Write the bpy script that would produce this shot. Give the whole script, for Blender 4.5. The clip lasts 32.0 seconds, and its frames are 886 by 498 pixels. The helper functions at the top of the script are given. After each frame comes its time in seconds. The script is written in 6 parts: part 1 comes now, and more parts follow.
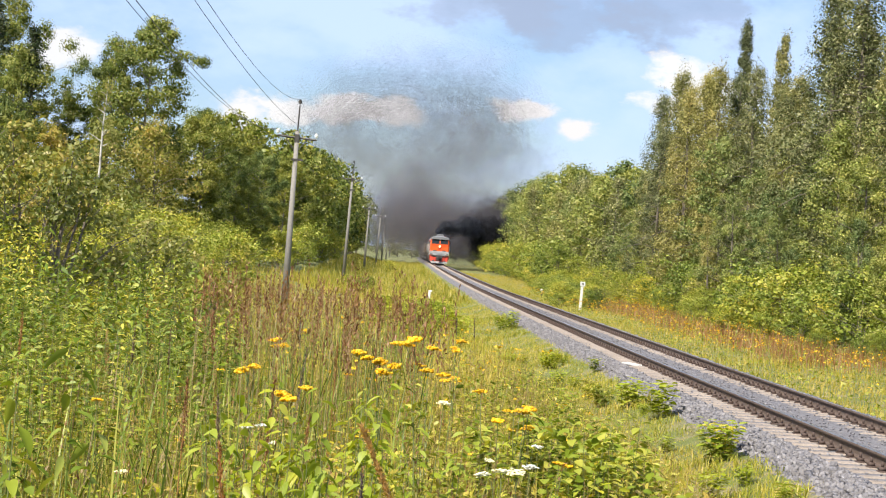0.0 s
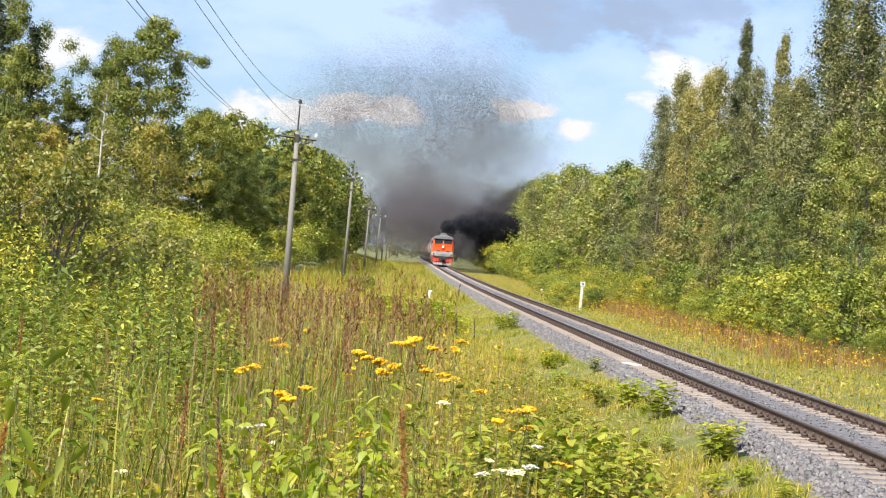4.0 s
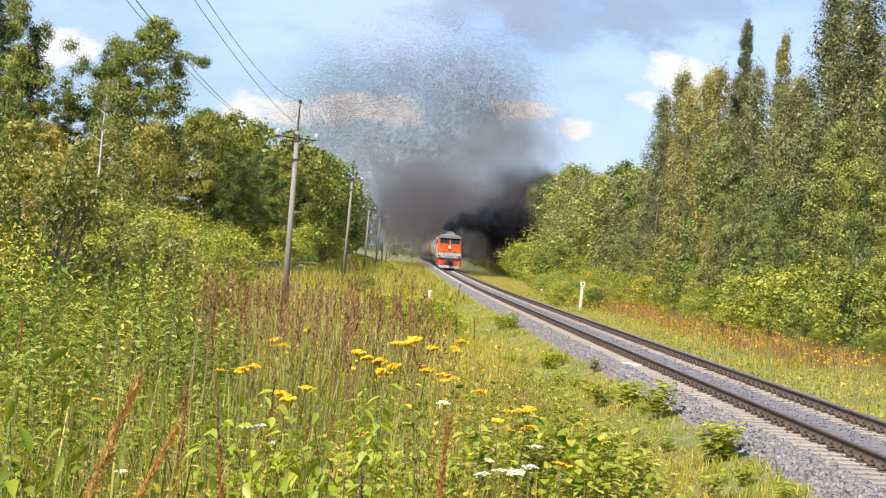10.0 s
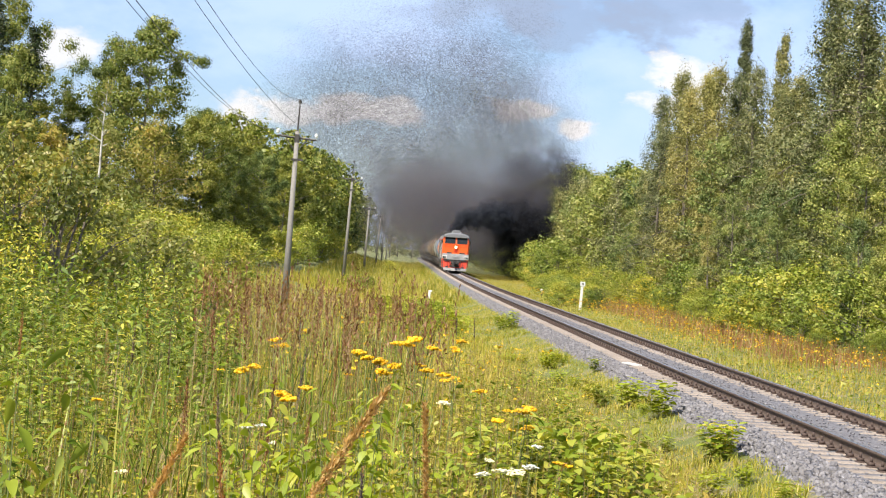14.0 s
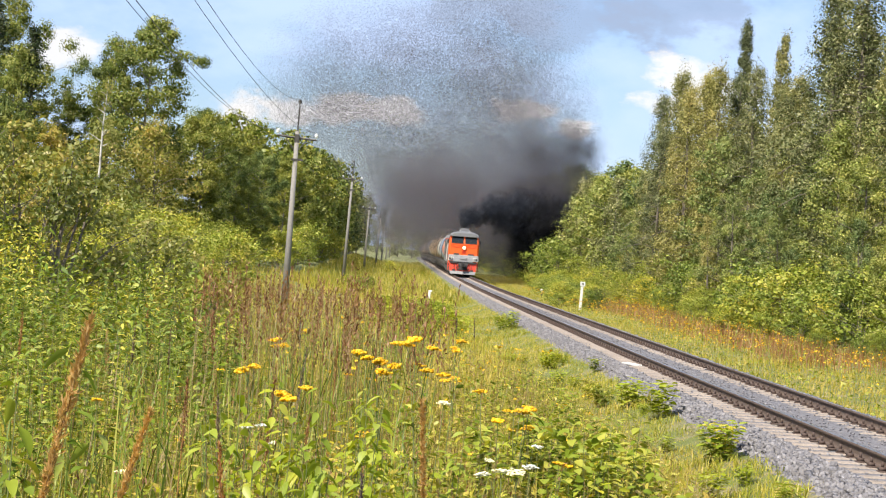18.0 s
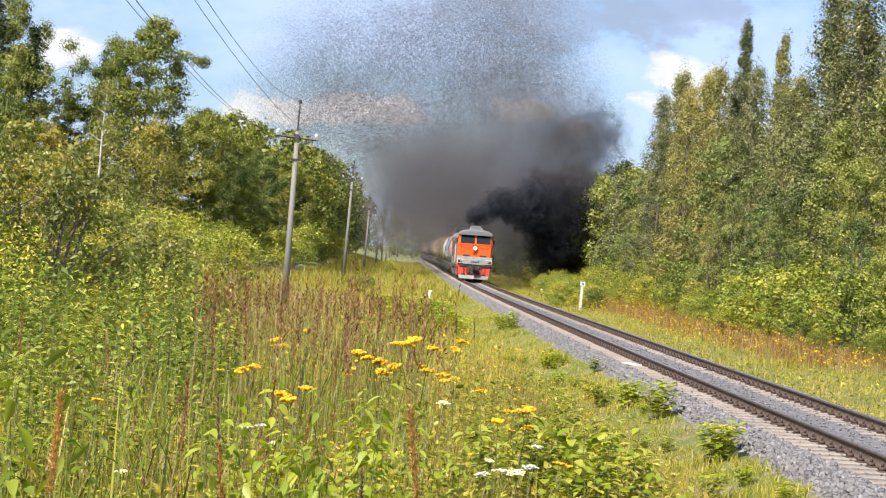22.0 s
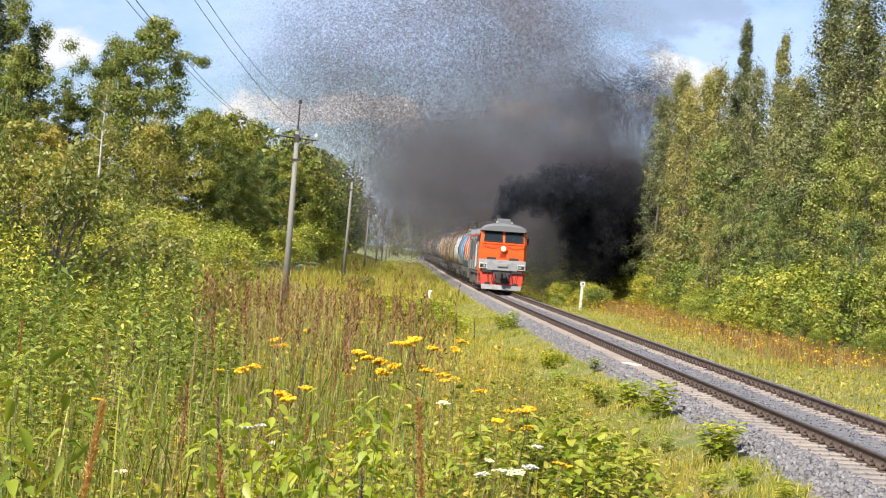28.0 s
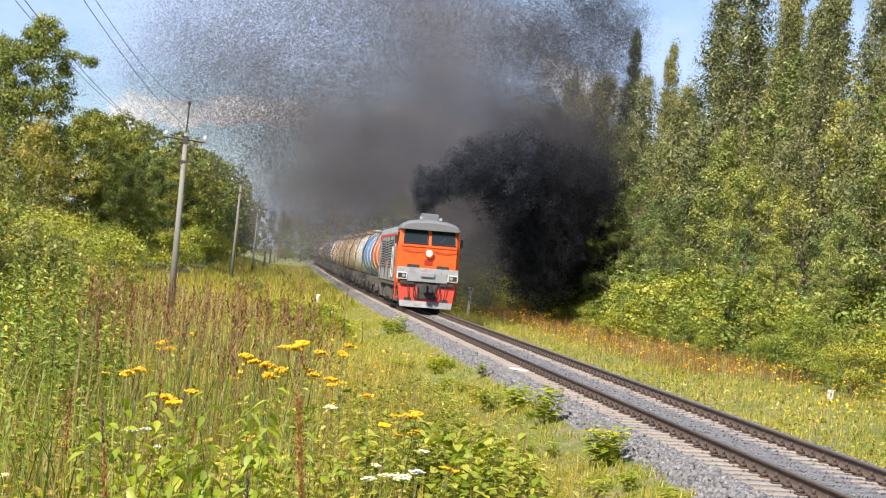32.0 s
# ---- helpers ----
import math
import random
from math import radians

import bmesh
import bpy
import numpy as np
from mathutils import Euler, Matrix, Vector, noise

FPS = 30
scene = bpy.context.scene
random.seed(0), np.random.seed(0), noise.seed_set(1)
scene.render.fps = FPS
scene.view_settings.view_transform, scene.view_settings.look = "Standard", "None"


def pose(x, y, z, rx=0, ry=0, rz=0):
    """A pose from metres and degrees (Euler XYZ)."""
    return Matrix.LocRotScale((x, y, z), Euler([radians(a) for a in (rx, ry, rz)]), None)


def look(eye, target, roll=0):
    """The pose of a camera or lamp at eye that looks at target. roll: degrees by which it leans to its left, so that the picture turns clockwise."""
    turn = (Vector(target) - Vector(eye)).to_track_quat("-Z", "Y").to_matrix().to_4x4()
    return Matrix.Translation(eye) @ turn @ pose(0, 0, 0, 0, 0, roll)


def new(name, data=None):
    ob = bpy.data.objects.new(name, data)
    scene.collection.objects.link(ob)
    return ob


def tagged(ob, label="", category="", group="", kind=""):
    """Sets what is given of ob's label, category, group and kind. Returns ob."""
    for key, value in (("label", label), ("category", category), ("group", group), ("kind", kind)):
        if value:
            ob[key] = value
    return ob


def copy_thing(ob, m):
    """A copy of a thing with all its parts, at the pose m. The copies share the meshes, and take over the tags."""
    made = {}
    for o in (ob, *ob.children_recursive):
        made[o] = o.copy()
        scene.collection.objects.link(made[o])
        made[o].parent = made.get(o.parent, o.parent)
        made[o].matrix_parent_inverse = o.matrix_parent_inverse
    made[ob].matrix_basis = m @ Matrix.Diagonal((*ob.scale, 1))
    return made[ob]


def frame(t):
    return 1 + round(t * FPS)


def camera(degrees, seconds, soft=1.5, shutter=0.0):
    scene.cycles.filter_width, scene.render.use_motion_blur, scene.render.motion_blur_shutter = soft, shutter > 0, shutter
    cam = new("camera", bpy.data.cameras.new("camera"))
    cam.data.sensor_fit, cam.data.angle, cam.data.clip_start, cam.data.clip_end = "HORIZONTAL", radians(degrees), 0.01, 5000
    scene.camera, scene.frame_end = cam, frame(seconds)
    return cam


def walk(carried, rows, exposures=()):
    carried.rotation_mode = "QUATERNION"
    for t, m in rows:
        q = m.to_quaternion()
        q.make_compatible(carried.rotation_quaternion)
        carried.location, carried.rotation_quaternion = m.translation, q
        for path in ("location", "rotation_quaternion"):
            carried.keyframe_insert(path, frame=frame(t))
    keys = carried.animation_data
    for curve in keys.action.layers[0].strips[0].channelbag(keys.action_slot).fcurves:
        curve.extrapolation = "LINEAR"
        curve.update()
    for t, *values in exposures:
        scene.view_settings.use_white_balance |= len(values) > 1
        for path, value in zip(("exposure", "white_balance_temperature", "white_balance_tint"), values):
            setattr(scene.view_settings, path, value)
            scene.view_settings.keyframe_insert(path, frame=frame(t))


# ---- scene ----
# ---------------------------------------------------------------- camera
LENS = 26.91
EYE = (0.0, 0.0, 2.16)
cam = camera(LENS, 32.0, soft=1.15)


def aim(heading, rise, roll):
    """The camera at its stand: heading to the right of the track's line, rise above the level."""
    a, b = radians(heading), radians(rise)
    e = Vector(EYE)
    return look(e, e + Vector((math.sin(a) * math.cos(b), math.cos(a) * math.cos(b), math.sin(b))), roll)


PATH = [(0.0, 1.793, 0.164, 4.10), (29.2, 1.793, 0.164, 4.10), (29.4, 1.845, 0.176, 4.15), (29.5, 1.948, 0.201, 4.20),
        (29.6, 2.276, 0.269, 4.35), (29.7, 2.553, 0.324, 4.45), (29.8, 2.725, 0.371, 4.50), (29.9, 2.905, 0.419, 4.60),
        (30.0, 4.931, 0.354, 4.60), (30.1, 5.300, 0.328, 4.60), (30.2, 5.301, 0.311, 4.60), (30.3, 5.233, 0.288, 4.60),
        (30.5, 5.059, 0.276, 4.60), (31.0, 5.156, 0.388, 4.60), (31.5, 5.203, 0.584, 4.65), (32.0, 5.213, 0.567, 4.67)]
walk(cam, [(t, aim(h, r, o)) for t, h, r, o in PATH])
scene.cycles.transparent_max_bounces = 96

# ---------------------------------------------------------------- light
SUN_AZ, SUN_EL = 216.0, 47.0        # degrees clockwise from +y, and above the level
SUN_WAY = Vector((math.sin(radians(SUN_AZ)) * math.cos(radians(SUN_EL)), math.cos(radians(SUN_AZ)) * math.cos(radians(SUN_EL)), math.sin(radians(SUN_EL))))
sun = new("sun", bpy.data.lights.new("sun", "SUN"))
sun.data.energy, sun.data.angle, sun.data.color = 6.2, radians(0.6), (1.0, 0.915, 0.785)
sun.matrix_world = look(SUN_WAY * 300, (0, 0, 0))
scene.view_settings.exposure = 0.46


def links(tree, *pairs):
    for a, b in pairs:
        tree.links.new(a, b)


def node(tree, kind, **values):
    n = tree.nodes.new(kind)
    for key, value in values.items():
        if key in n.inputs:
            n.inputs[key].default_value = value
    return n


def mathn(tree, op, a, b=None, c=None):
    n = tree.nodes.new("ShaderNodeMath")
    n.operation = op
    for i, v in enumerate((a, b, c)):
        if v is None:
            continue
        if isinstance(v, (int, float)):
            n.inputs[i].default_value = v
        else:
            tree.links.new(v, n.inputs[i])
    return n.outputs[0]


def mixc(tree, fac, a, b, mode="MIX"):
    n = tree.nodes.new("ShaderNodeMix")
    n.data_type, n.blend_type = "RGBA", mode
    for i, v in ((0, fac), (6, a), (7, b)):
        if isinstance(v, (int, float)):
            n.inputs[i].default_value = v
        elif isinstance(v, tuple):
            n.inputs[i].default_value = (*v, 1) if len(v) == 3 else v
        else:
            tree.links.new(v, n.inputs[i])
    return n.outputs[2]


def remap(tree, v, a, b, c=0.0, d=1.0, smooth=True):
    n = tree.nodes.new("ShaderNodeMapRange")
    n.interpolation_type = "SMOOTHSTEP" if smooth else "LINEAR"
    n.inputs[1].default_value, n.inputs[2].default_value, n.inputs[3].default_value, n.inputs[4].default_value = a, b, c, d
    tree.links.new(v, n.inputs[0])
    return n.outputs[0]


def make_world():
    w = bpy.data.worlds.new("world")
    scene.world = w
    w.use_nodes = True
    t = w.node_tree
    t.nodes.clear()
    sky = t.nodes.new("ShaderNodeTexSky")
    sky.sky_type, sky.sun_disc = "NISHITA", False
    sky.sun_elevation, sky.sun_rotation = radians(SUN_EL), radians(SUN_AZ)
    sky.air_density, sky.dust_density, sky.ozone_density = 1.0, 0.6, 2.5
    base = mixc(t, 1.0, sky.outputs[0], (0.086, 0.091, 0.106), "MULTIPLY")
    co = t.nodes.new("ShaderNodeTexCoord").outputs["Generated"]
    flat = t.nodes.new("ShaderNodeVectorMath")
    flat.operation = "MULTIPLY"
    flat.inputs[1].default_value = (1, 1, 2.0)
    t.links.new(co, flat.inputs[0])
    n1 = node(t, "ShaderNodeTexNoise", Scale=7.5, Detail=7.0, Roughness=0.56)
    n2 = node(t, "ShaderNodeTexNoise", Scale=30.0, Detail=8.0, Roughness=0.62)
    links(t, (flat.outputs[0], n1.inputs["Vector"]), (flat.outputs[0], n2.inputs["Vector"]))
    # thin high veil everywhere
    veil = remap(t, n1.outputs[0], 0.36, 0.62)
    col = mixc(t, mathn(t, "MULTIPLY", veil, 0.8), base, (0.53, 0.66, 0.95))
    # heaped clouds: low banks over the line and over the woods
    bil = mathn(t, "MULTIPLY", mathn(t, "SUBTRACT", n2.outputs[0], 0.5), 1.0)
    for yaw, el, rad, tone in CLOUDS:
        c = Vector((math.sin(radians(yaw)) * math.cos(radians(el)), math.cos(radians(yaw)) * math.cos(radians(el)), math.sin(radians(el)) * 2.0))
        d = t.nodes.new("ShaderNodeVectorMath")
        d.operation = "DISTANCE"
        d.inputs[1].default_value = c
        t.links.new(flat.outputs[0], d.inputs[0])
        r = mathn(t, "ADD", mathn(t, "DIVIDE", d.outputs["Value"], radians(rad)), mathn(t, "MULTIPLY", bil, 3.4))
        m = remap(t, r, 1.18, 0.5)
        col = mixc(t, mathn(t, "MULTIPLY", m, 0.92 if tone[0] > 0.6 else 0.6), col, tuple(c * 0.78 for c in tone))
    bg = t.nodes.new("ShaderNodeBackground")
    out = t.nodes.new("ShaderNodeOutputWorld")
    links(t, (col, bg.inputs[0]), (bg.outputs[0], out.inputs[0]))


CLOUDS = [(2.2, 8.0, 2.4, (0.46, 0.53, 0.70)), (5.0, 7.9, 2.8, (0.40, 0.48, 0.66)), (8.2, 8.2, 2.6, (0.42, 0.50, 0.68)), (8.8, 5.9, 1.25, (1.0, 0.99, 0.98)), (9.9, 5.4, 1.2, (0.98, 0.98, 0.98)), (8.3, 5.0, 1.0, (0.96, 0.96, 0.98)),
          (-4.6, 4.0, 1.1, (0.98, 0.95, 0.94)), (-3.4, 4.1, 1.0, (0.98, 0.95, 0.94)), (-1.7, 4.2, 1.0, (0.95, 0.91, 0.91)), (0.1, 4.3, 1.0, (0.95, 0.91, 0.91)), (4.1, 4.7, 1.0, (0.98, 0.93, 0.92)), (5.6, 4.1, 0.7, (0.98, 0.93, 0.91)),
          (-10.4, 5.4, 1.4, (0.96, 0.95, 0.96)), (-24, 9, 7, (0.9, 0.92, 0.95)), (30, 12, 8, (0.9, 0.92, 0.95)), (80, 20, 14, (0.85, 0.88, 0.93)), (-90, 24, 13, (0.85, 0.88, 0.93)), (150, 22, 12, (0.85, 0.88, 0.93))]
make_world()
# ---------------------------------------------------------------- materials
def shader(name, colour, rough=0.7, metal=0.0, vary=0.15, scale=3.0, bump=0.0, bump_scale=30.0, stain=None, stain_amount=0.4, spec=0.4):
    """A painted, stone or metal surface: two scales of variation, stains and fine relief."""
    m = bpy.data.materials.new(name)
    m.use_nodes = True
    t = m.node_tree
    b = t.nodes["Principled BSDF"]
    co = t.nodes.new("ShaderNodeTexCoord").outputs["Object"]
    n1 = node(t, "ShaderNodeTexNoise", Scale=scale, Detail=6.0, Roughness=0.6)
    n2 = node(t, "ShaderNodeTexNoise", Scale=scale * 9, Detail=4.0, Roughness=0.6)
    links(t, (co, n1.inputs["Vector"]), (co, n2.inputs["Vector"]))
    dark = tuple(c * (1 - vary) for c in colour)
    light = tuple(min(1, c * (1 + vary)) for c in colour)
    col = mixc(t, remap(t, n2.outputs[0], 0.3, 0.7), dark, light)
    if stain:
        col = mixc(t, mathn(t, "MULTIPLY", remap(t, n1.outputs[0], 0.48, 0.68), stain_amount), col, stain)
    info = t.nodes.new("ShaderNodeObjectInfo")
    col = mixc(t, 1.0, col, remap_grey(t, info.outputs["Random"], 0.92, 1.08), "MULTIPLY")
    t.links.new(col, b.inputs["Base Color"])
    b.inputs["Roughness"].default_value, b.inputs["Metallic"].default_value = rough, metal
    b.inputs["Specular IOR Level"].default_value = spec
    t.links.new(remap(t, n1.outputs[0], 0.2, 0.8, max(0.05, rough - 0.12), min(1, rough + 0.12)), b.inputs["Roughness"])
    if bump:
        nb = node(t, "ShaderNodeTexNoise", Scale=bump_scale, Detail=5.0)
        t.links.new(co, nb.inputs["Vector"])
        bp = node(t, "ShaderNodeBump", Strength=bump, Distance=0.02)
        links(t, (nb.outputs[0], bp.inputs["Height"]), (bp.outputs[0], b.inputs["Normal"]))
    return m


def remap_grey(t, v, lo, hi):
    r = remap(t, v, 0, 1, lo, hi, smooth=False)
    c = t.nodes.new("ShaderNodeCombineColor")
    for i in range(3):
        t.links.new(r, c.inputs[i])
    return c.outputs[0]


def leafy(name, tones, through_light=0.35, patch=0.35, rough=0.55, tree_shift=0.30):
    """Leaves and blades: each its own tone, patches of tone over the plant, light through the leaf."""
    m = bpy.data.materials.new(name)
    m.use_nodes = True
    t = m.node_tree
    t.nodes.clear()
    geo = t.nodes.new("ShaderNodeNewGeometry")
    ramp = t.nodes.new("ShaderNodeValToRGB")
    ramp.color_ramp.interpolation = "LINEAR"
    els = ramp.color_ramp.elements
    while len(els) < len(tones):
        els.new(0.5)
    for i, c in enumerate(tones):
        c = (min(0.9, c[0] * 1.28), min(0.9, c[1] * 1.17), c[2] * 0.9)
        els[i].position, els[i].color = i / (len(tones) - 1), (*c, 1)
    n = node(t, "ShaderNodeTexNoise", Scale=0.55, Detail=3.0)
    t.links.new(geo.outputs["Position"], n.inputs["Vector"])
    info = t.nodes.new("ShaderNodeObjectInfo")
    isl = geo.outputs["Random Per Island"]
    f = mathn(t, "ADD", mathn(t, "MULTIPLY", isl, 1 - patch), mathn(t, "MULTIPLY", remap(t, n.outputs[0], 0.3, 0.7), patch))
    f = mathn(t, "ADD", f, mathn(t, "MULTIPLY", mathn(t, "SUBTRACT", info.outputs["Random"], 0.5), tree_shift))
    t.links.new(f, ramp.inputs[0])
    # each plant leans to grey-green or to yellow-green
    tint = mixc(t, info.outputs["Random"], (0.84, 0.92, 1.20), (1.12, 1.06, 0.80))
    col = mixc(t, 1.0, ramp.outputs[0], tint, "MULTIPLY")
    d = t.nodes.new("ShaderNodeBsdfDiffuse")
    tr = t.nodes.new("ShaderNodeBsdfTranslucent")
    gl = node(t, "ShaderNodeBsdfGlossy", Roughness=rough)
    warm = mixc(t, 1.0, col, (1.25, 1.15, 0.55), "MULTIPLY")
    m1, m2, fr = t.nodes.new("ShaderNodeMixShader"), t.nodes.new("ShaderNodeMixShader"), mathn(t, "MULTIPLY", isl, 0.07)
    m1.inputs[0].default_value = through_light
    out = t.nodes.new("ShaderNodeOutputMaterial")
    links(t, (col, d.inputs[0]), (warm, tr.inputs[0]), (d.outputs[0], m1.inputs[1]), (tr.outputs[0], m1.inputs[2]),
          (fr, m2.inputs[0]), (m1.outputs[0], m2.inputs[1]), (gl.outputs[0], m2.inputs[2]), (m2.outputs[0], out.inputs[0]))
    return m


def smoky(name, colour, alpha):
    """Smoke: specks of soot and vapour that scatter light both ways and let part of it pass."""
    m = bpy.data.materials.new(name)
    m.use_nodes = True
    t = m.node_tree
    t.nodes.clear()
    co = t.nodes.new("ShaderNodeTexCoord").outputs["Object"]
    n = node(t, "ShaderNodeTexNoise", Scale=1.6, Detail=4.0, Roughness=0.6)
    t.links.new(co, n.inputs["Vector"])
    col = mixc(t, remap(t, n.outputs[0], 0.35, 0.68), tuple(c * 0.6 for c in colour), tuple(c * 1.4 for c in colour))
    d, tl, tp = (t.nodes.new("ShaderNodeBsdf" + k) for k in ("Diffuse", "Translucent", "Transparent"))
    m1, m2 = t.nodes.new("ShaderNodeMixShader"), t.nodes.new("ShaderNodeMixShader")
    m1.inputs[0].default_value, m2.inputs[0].default_value = 0.5, alpha
    out = t.nodes.new("ShaderNodeOutputMaterial")
    links(t, (col, d.inputs[0]), (col, tl.inputs[0]), (d.outputs[0], m1.inputs[1]), (tl.outputs[0], m1.inputs[2]), (tp.outputs[0], m2.inputs[1]), (m1.outputs[0], m2.inputs[2]),
          (m2.outputs[0], out.inputs[0]))
    return m


def ground_material():
    m = bpy.data.materials.new("meadow_soil")
    m.use_nodes = True
    t = m.node_tree
    b = t.nodes["Principled BSDF"]
    pos = t.nodes.new("ShaderNodeNewGeometry").outputs["Position"]
    big = node(t, "ShaderNodeTexNoise", Scale=0.16, Detail=5.0, Roughness=0.6)
    mid = node(t, "ShaderNodeTexNoise", Scale=1.3, Detail=6.0, Roughness=0.65)
    fine = node(t, "ShaderNodeTexNoise", Scale=22.0, Detail=5.0, Roughness=0.7)
    for n in (big, mid, fine):
        t.links.new(pos, n.inputs["Vector"])
    green = mixc(t, remap(t, fine.outputs[0], 0.3, 0.7), (0.09, 0.12, 0.022), (0.22, 0.24, 0.055))
    straw = mixc(t, remap(t, fine.outputs[0], 0.3, 0.7), (0.20, 0.165, 0.08), (0.40, 0.33, 0.19))
    col = mixc(t, remap(t, mid.outputs[0], 0.45, 0.64), green, straw)
    col = mixc(t, mathn(t, "MULTIPLY", remap(t, big.outputs[0], 0.45, 0.65), 0.5), col, (0.13, 0.15, 0.03))
    t.links.new(col, b.inputs["Base Color"])
    b.inputs["Roughness"].default_value = 0.95
    bp = node(t, "ShaderNodeBump", Strength=0.9, Distance=0.06)
    links(t, (fine.outputs[0], bp.inputs["Height"]), (bp.outputs[0], b.inputs["Normal"]))
    return m


def stone_material(name, dark, light):
    m = bpy.data.materials.new(name)
    m.use_nodes = True
    t = m.node_tree
    b = t.nodes["Principled BSDF"]
    geo = t.nodes.new("ShaderNodeNewGeometry")
    vor = node(t, "ShaderNodeTexVoronoi", Scale=17.0)
    t.links.new(geo.outputs["Position"], vor.inputs["Vector"])
    sep = t.nodes.new("ShaderNodeSeparateColor")
    t.links.new(vor.outputs["Color"], sep.inputs[0])
    n = node(t, "ShaderNodeTexNoise", Scale=60.0, Detail=4.0)
    t.links.new(geo.outputs["Position"], n.inputs["Vector"])
    f = mathn(t, "ADD", mathn(t, "MULTIPLY", geo.outputs["Random Per Island"], 0.5), mathn(t, "MULTIPLY", sep.outputs[0], 0.5))
    col = mixc(t, f, dark, light)
    col = mixc(t, mathn(t, "MULTIPLY", remap(t, n.outputs[0], 0.5, 0.7), 0.35), col, (0.20, 0.17, 0.14))
    t.links.new(col, b.inputs["Base Color"])
    b.inputs["Roughness"].default_value = 0.9
    bp = node(t, "ShaderNodeBump", Strength=0.8, Distance=0.04)
    links(t, (vor.outputs["Distance"], bp.inputs["Height"]), (bp.outputs[0], b.inputs["Normal"]))
    return m


def glow(name, colour, strength):
    m = bpy.data.materials.new(name)
    m.use_nodes = True
    b = m.node_tree.nodes["Principled BSDF"]
    b.inputs["Base Color"].default_value = (*colour, 1)
    b.inputs["Emission Color"].default_value = (*colour, 1)
    b.inputs["Emission Strength"].default_value = strength
    return m


M_GROUND = ground_material()
M_BALLAST = stone_material("crushed_stone", (0.085, 0.082, 0.088), (0.29, 0.28, 0.29))
M_RAIL = shader("rusty_rail", (0.12, 0.085, 0.065), 0.75, 0.1, 0.25, 4, 0.2, 60, (0.07, 0.05, 0.04), 0.5)
M_RAILTOP = shader("polished_rail", (0.45, 0.43, 0.42), 0.32, 0.9, 0.08, 4)
M_SLEEPER = shader("sleeper_concrete", (0.29, 0.245, 0.205), 0.9, 0, 0.14, 3, 0.4, 40, (0.17, 0.14, 0.115), 0.55)
M_CLIP = shader("fastener_steel", (0.085, 0.06, 0.05), 0.8, 0.2, 0.2, 8)
M_POLE = shader("pole_concrete", (0.215, 0.203, 0.182), 0.9, 0, 0.1, 1.2, 0.3, 25, (0.17, 0.16, 0.145), 0.5)
M_IRON = shader("dark_iron", (0.07, 0.065, 0.06), 0.7, 0.4, 0.2, 6)
M_GLASS_INS = shader("white_porcelain", (0.78, 0.78, 0.76), 0.25, 0, 0.04, 3)
M_WIRE = shader("grey_wire", (0.10, 0.10, 0.11), 0.6, 0.4, 0.1, 1)
M_WHITE = shader("white_paint", (0.62, 0.62, 0.59), 0.6, 0, 0.06, 5, 0, 20, (0.5, 0.48, 0.42), 0.35)
M_BLACK = shader("black_paint", (0.03, 0.03, 0.03), 0.6, 0, 0.2, 5)
M_ORANGE = shader("orange_red_paint", (0.80, 0.115, 0.018), 0.38, 0, 0.06, 1.2, 0, 20, (0.62, 0.085, 0.02), 0.5)
M_RED = shader("red_paint", (0.58, 0.05, 0.022), 0.5, 0, 0.1, 2, 0, 20, (0.24, 0.04, 0.025), 0.5)
M_GREY = shader("light_grey_paint", (0.30, 0.305, 0.32), 0.45, 0, 0.06, 1.5, 0, 20, (0.20, 0.19, 0.18), 0.55)
M_SIDE = shader("grey_side_paint", (0.30, 0.30, 0.315), 0.5, 0, 0.08, 1.5, 0, 20, (0.08, 0.075, 0.072), 0.85)
M_ROOF = shader("grey_roof_paint", (0.16, 0.165, 0.175), 0.5, 0, 0.08, 1.5, 0, 20, (0.16, 0.155, 0.15), 0.6)
M_SOOT = shader("sooty_metal", (0.045, 0.043, 0.042), 0.8, 0.1, 0.3, 4)
M_UNDER = shader("grimy_underframe", (0.085, 0.08, 0.075), 0.8, 0.1, 0.3, 4, 0.3, 20, (0.20, 0.18, 0.16), 0.4)
M_WHEEL = shader("wheel_steel", (0.11, 0.10, 0.095), 0.6, 0.5, 0.2, 5)
M_WINDOW = shader("dark_cab_glass", (0.012, 0.016, 0.014), 0.06, 0, 0.1, 2, spec=0.6)
M_LAMP = glow("headlight_glow", (1.0, 0.80, 0.50), 2.2)
M_PLOUGH = shader("dirty_white_paint", (0.24, 0.24, 0.245), 0.7, 0, 0.1, 3, 0, 20, (0.11, 0.105, 0.10), 0.7)
M_BAND = shader("pale_grey_paint", (0.34, 0.34, 0.355), 0.5, 0, 0.06, 2, 0, 20, (0.18, 0.175, 0.17), 0.6)
M_LAMP_OFF = shader("lamp_glass", (0.30, 0.30, 0.30), 0.12, 0, 0.1, 4)
M_SMOKE = smoky("black_smoke", (0.042, 0.043, 0.050), 0.9)
M_DIM = smoky("dark_grey_smoke", (0.080, 0.078, 0.087), 0.4)
# first billows: their sunlit, bluish look is put into a lighter colour
M_FRESH_LIT = smoky("fresh_lit_smoke", (0.062, 0.068, 0.084), 0.9)
M_MID = smoky("mid_grey_smoke", (0.160, 0.153, 0.165), 0.28)
M_TRAIL = smoky("thin_smoke", (0.215, 0.200, 0.215), 0.085)
M_HAZE = smoky("grey_smoke", (0.215, 0.199, 0.213), 0.085)
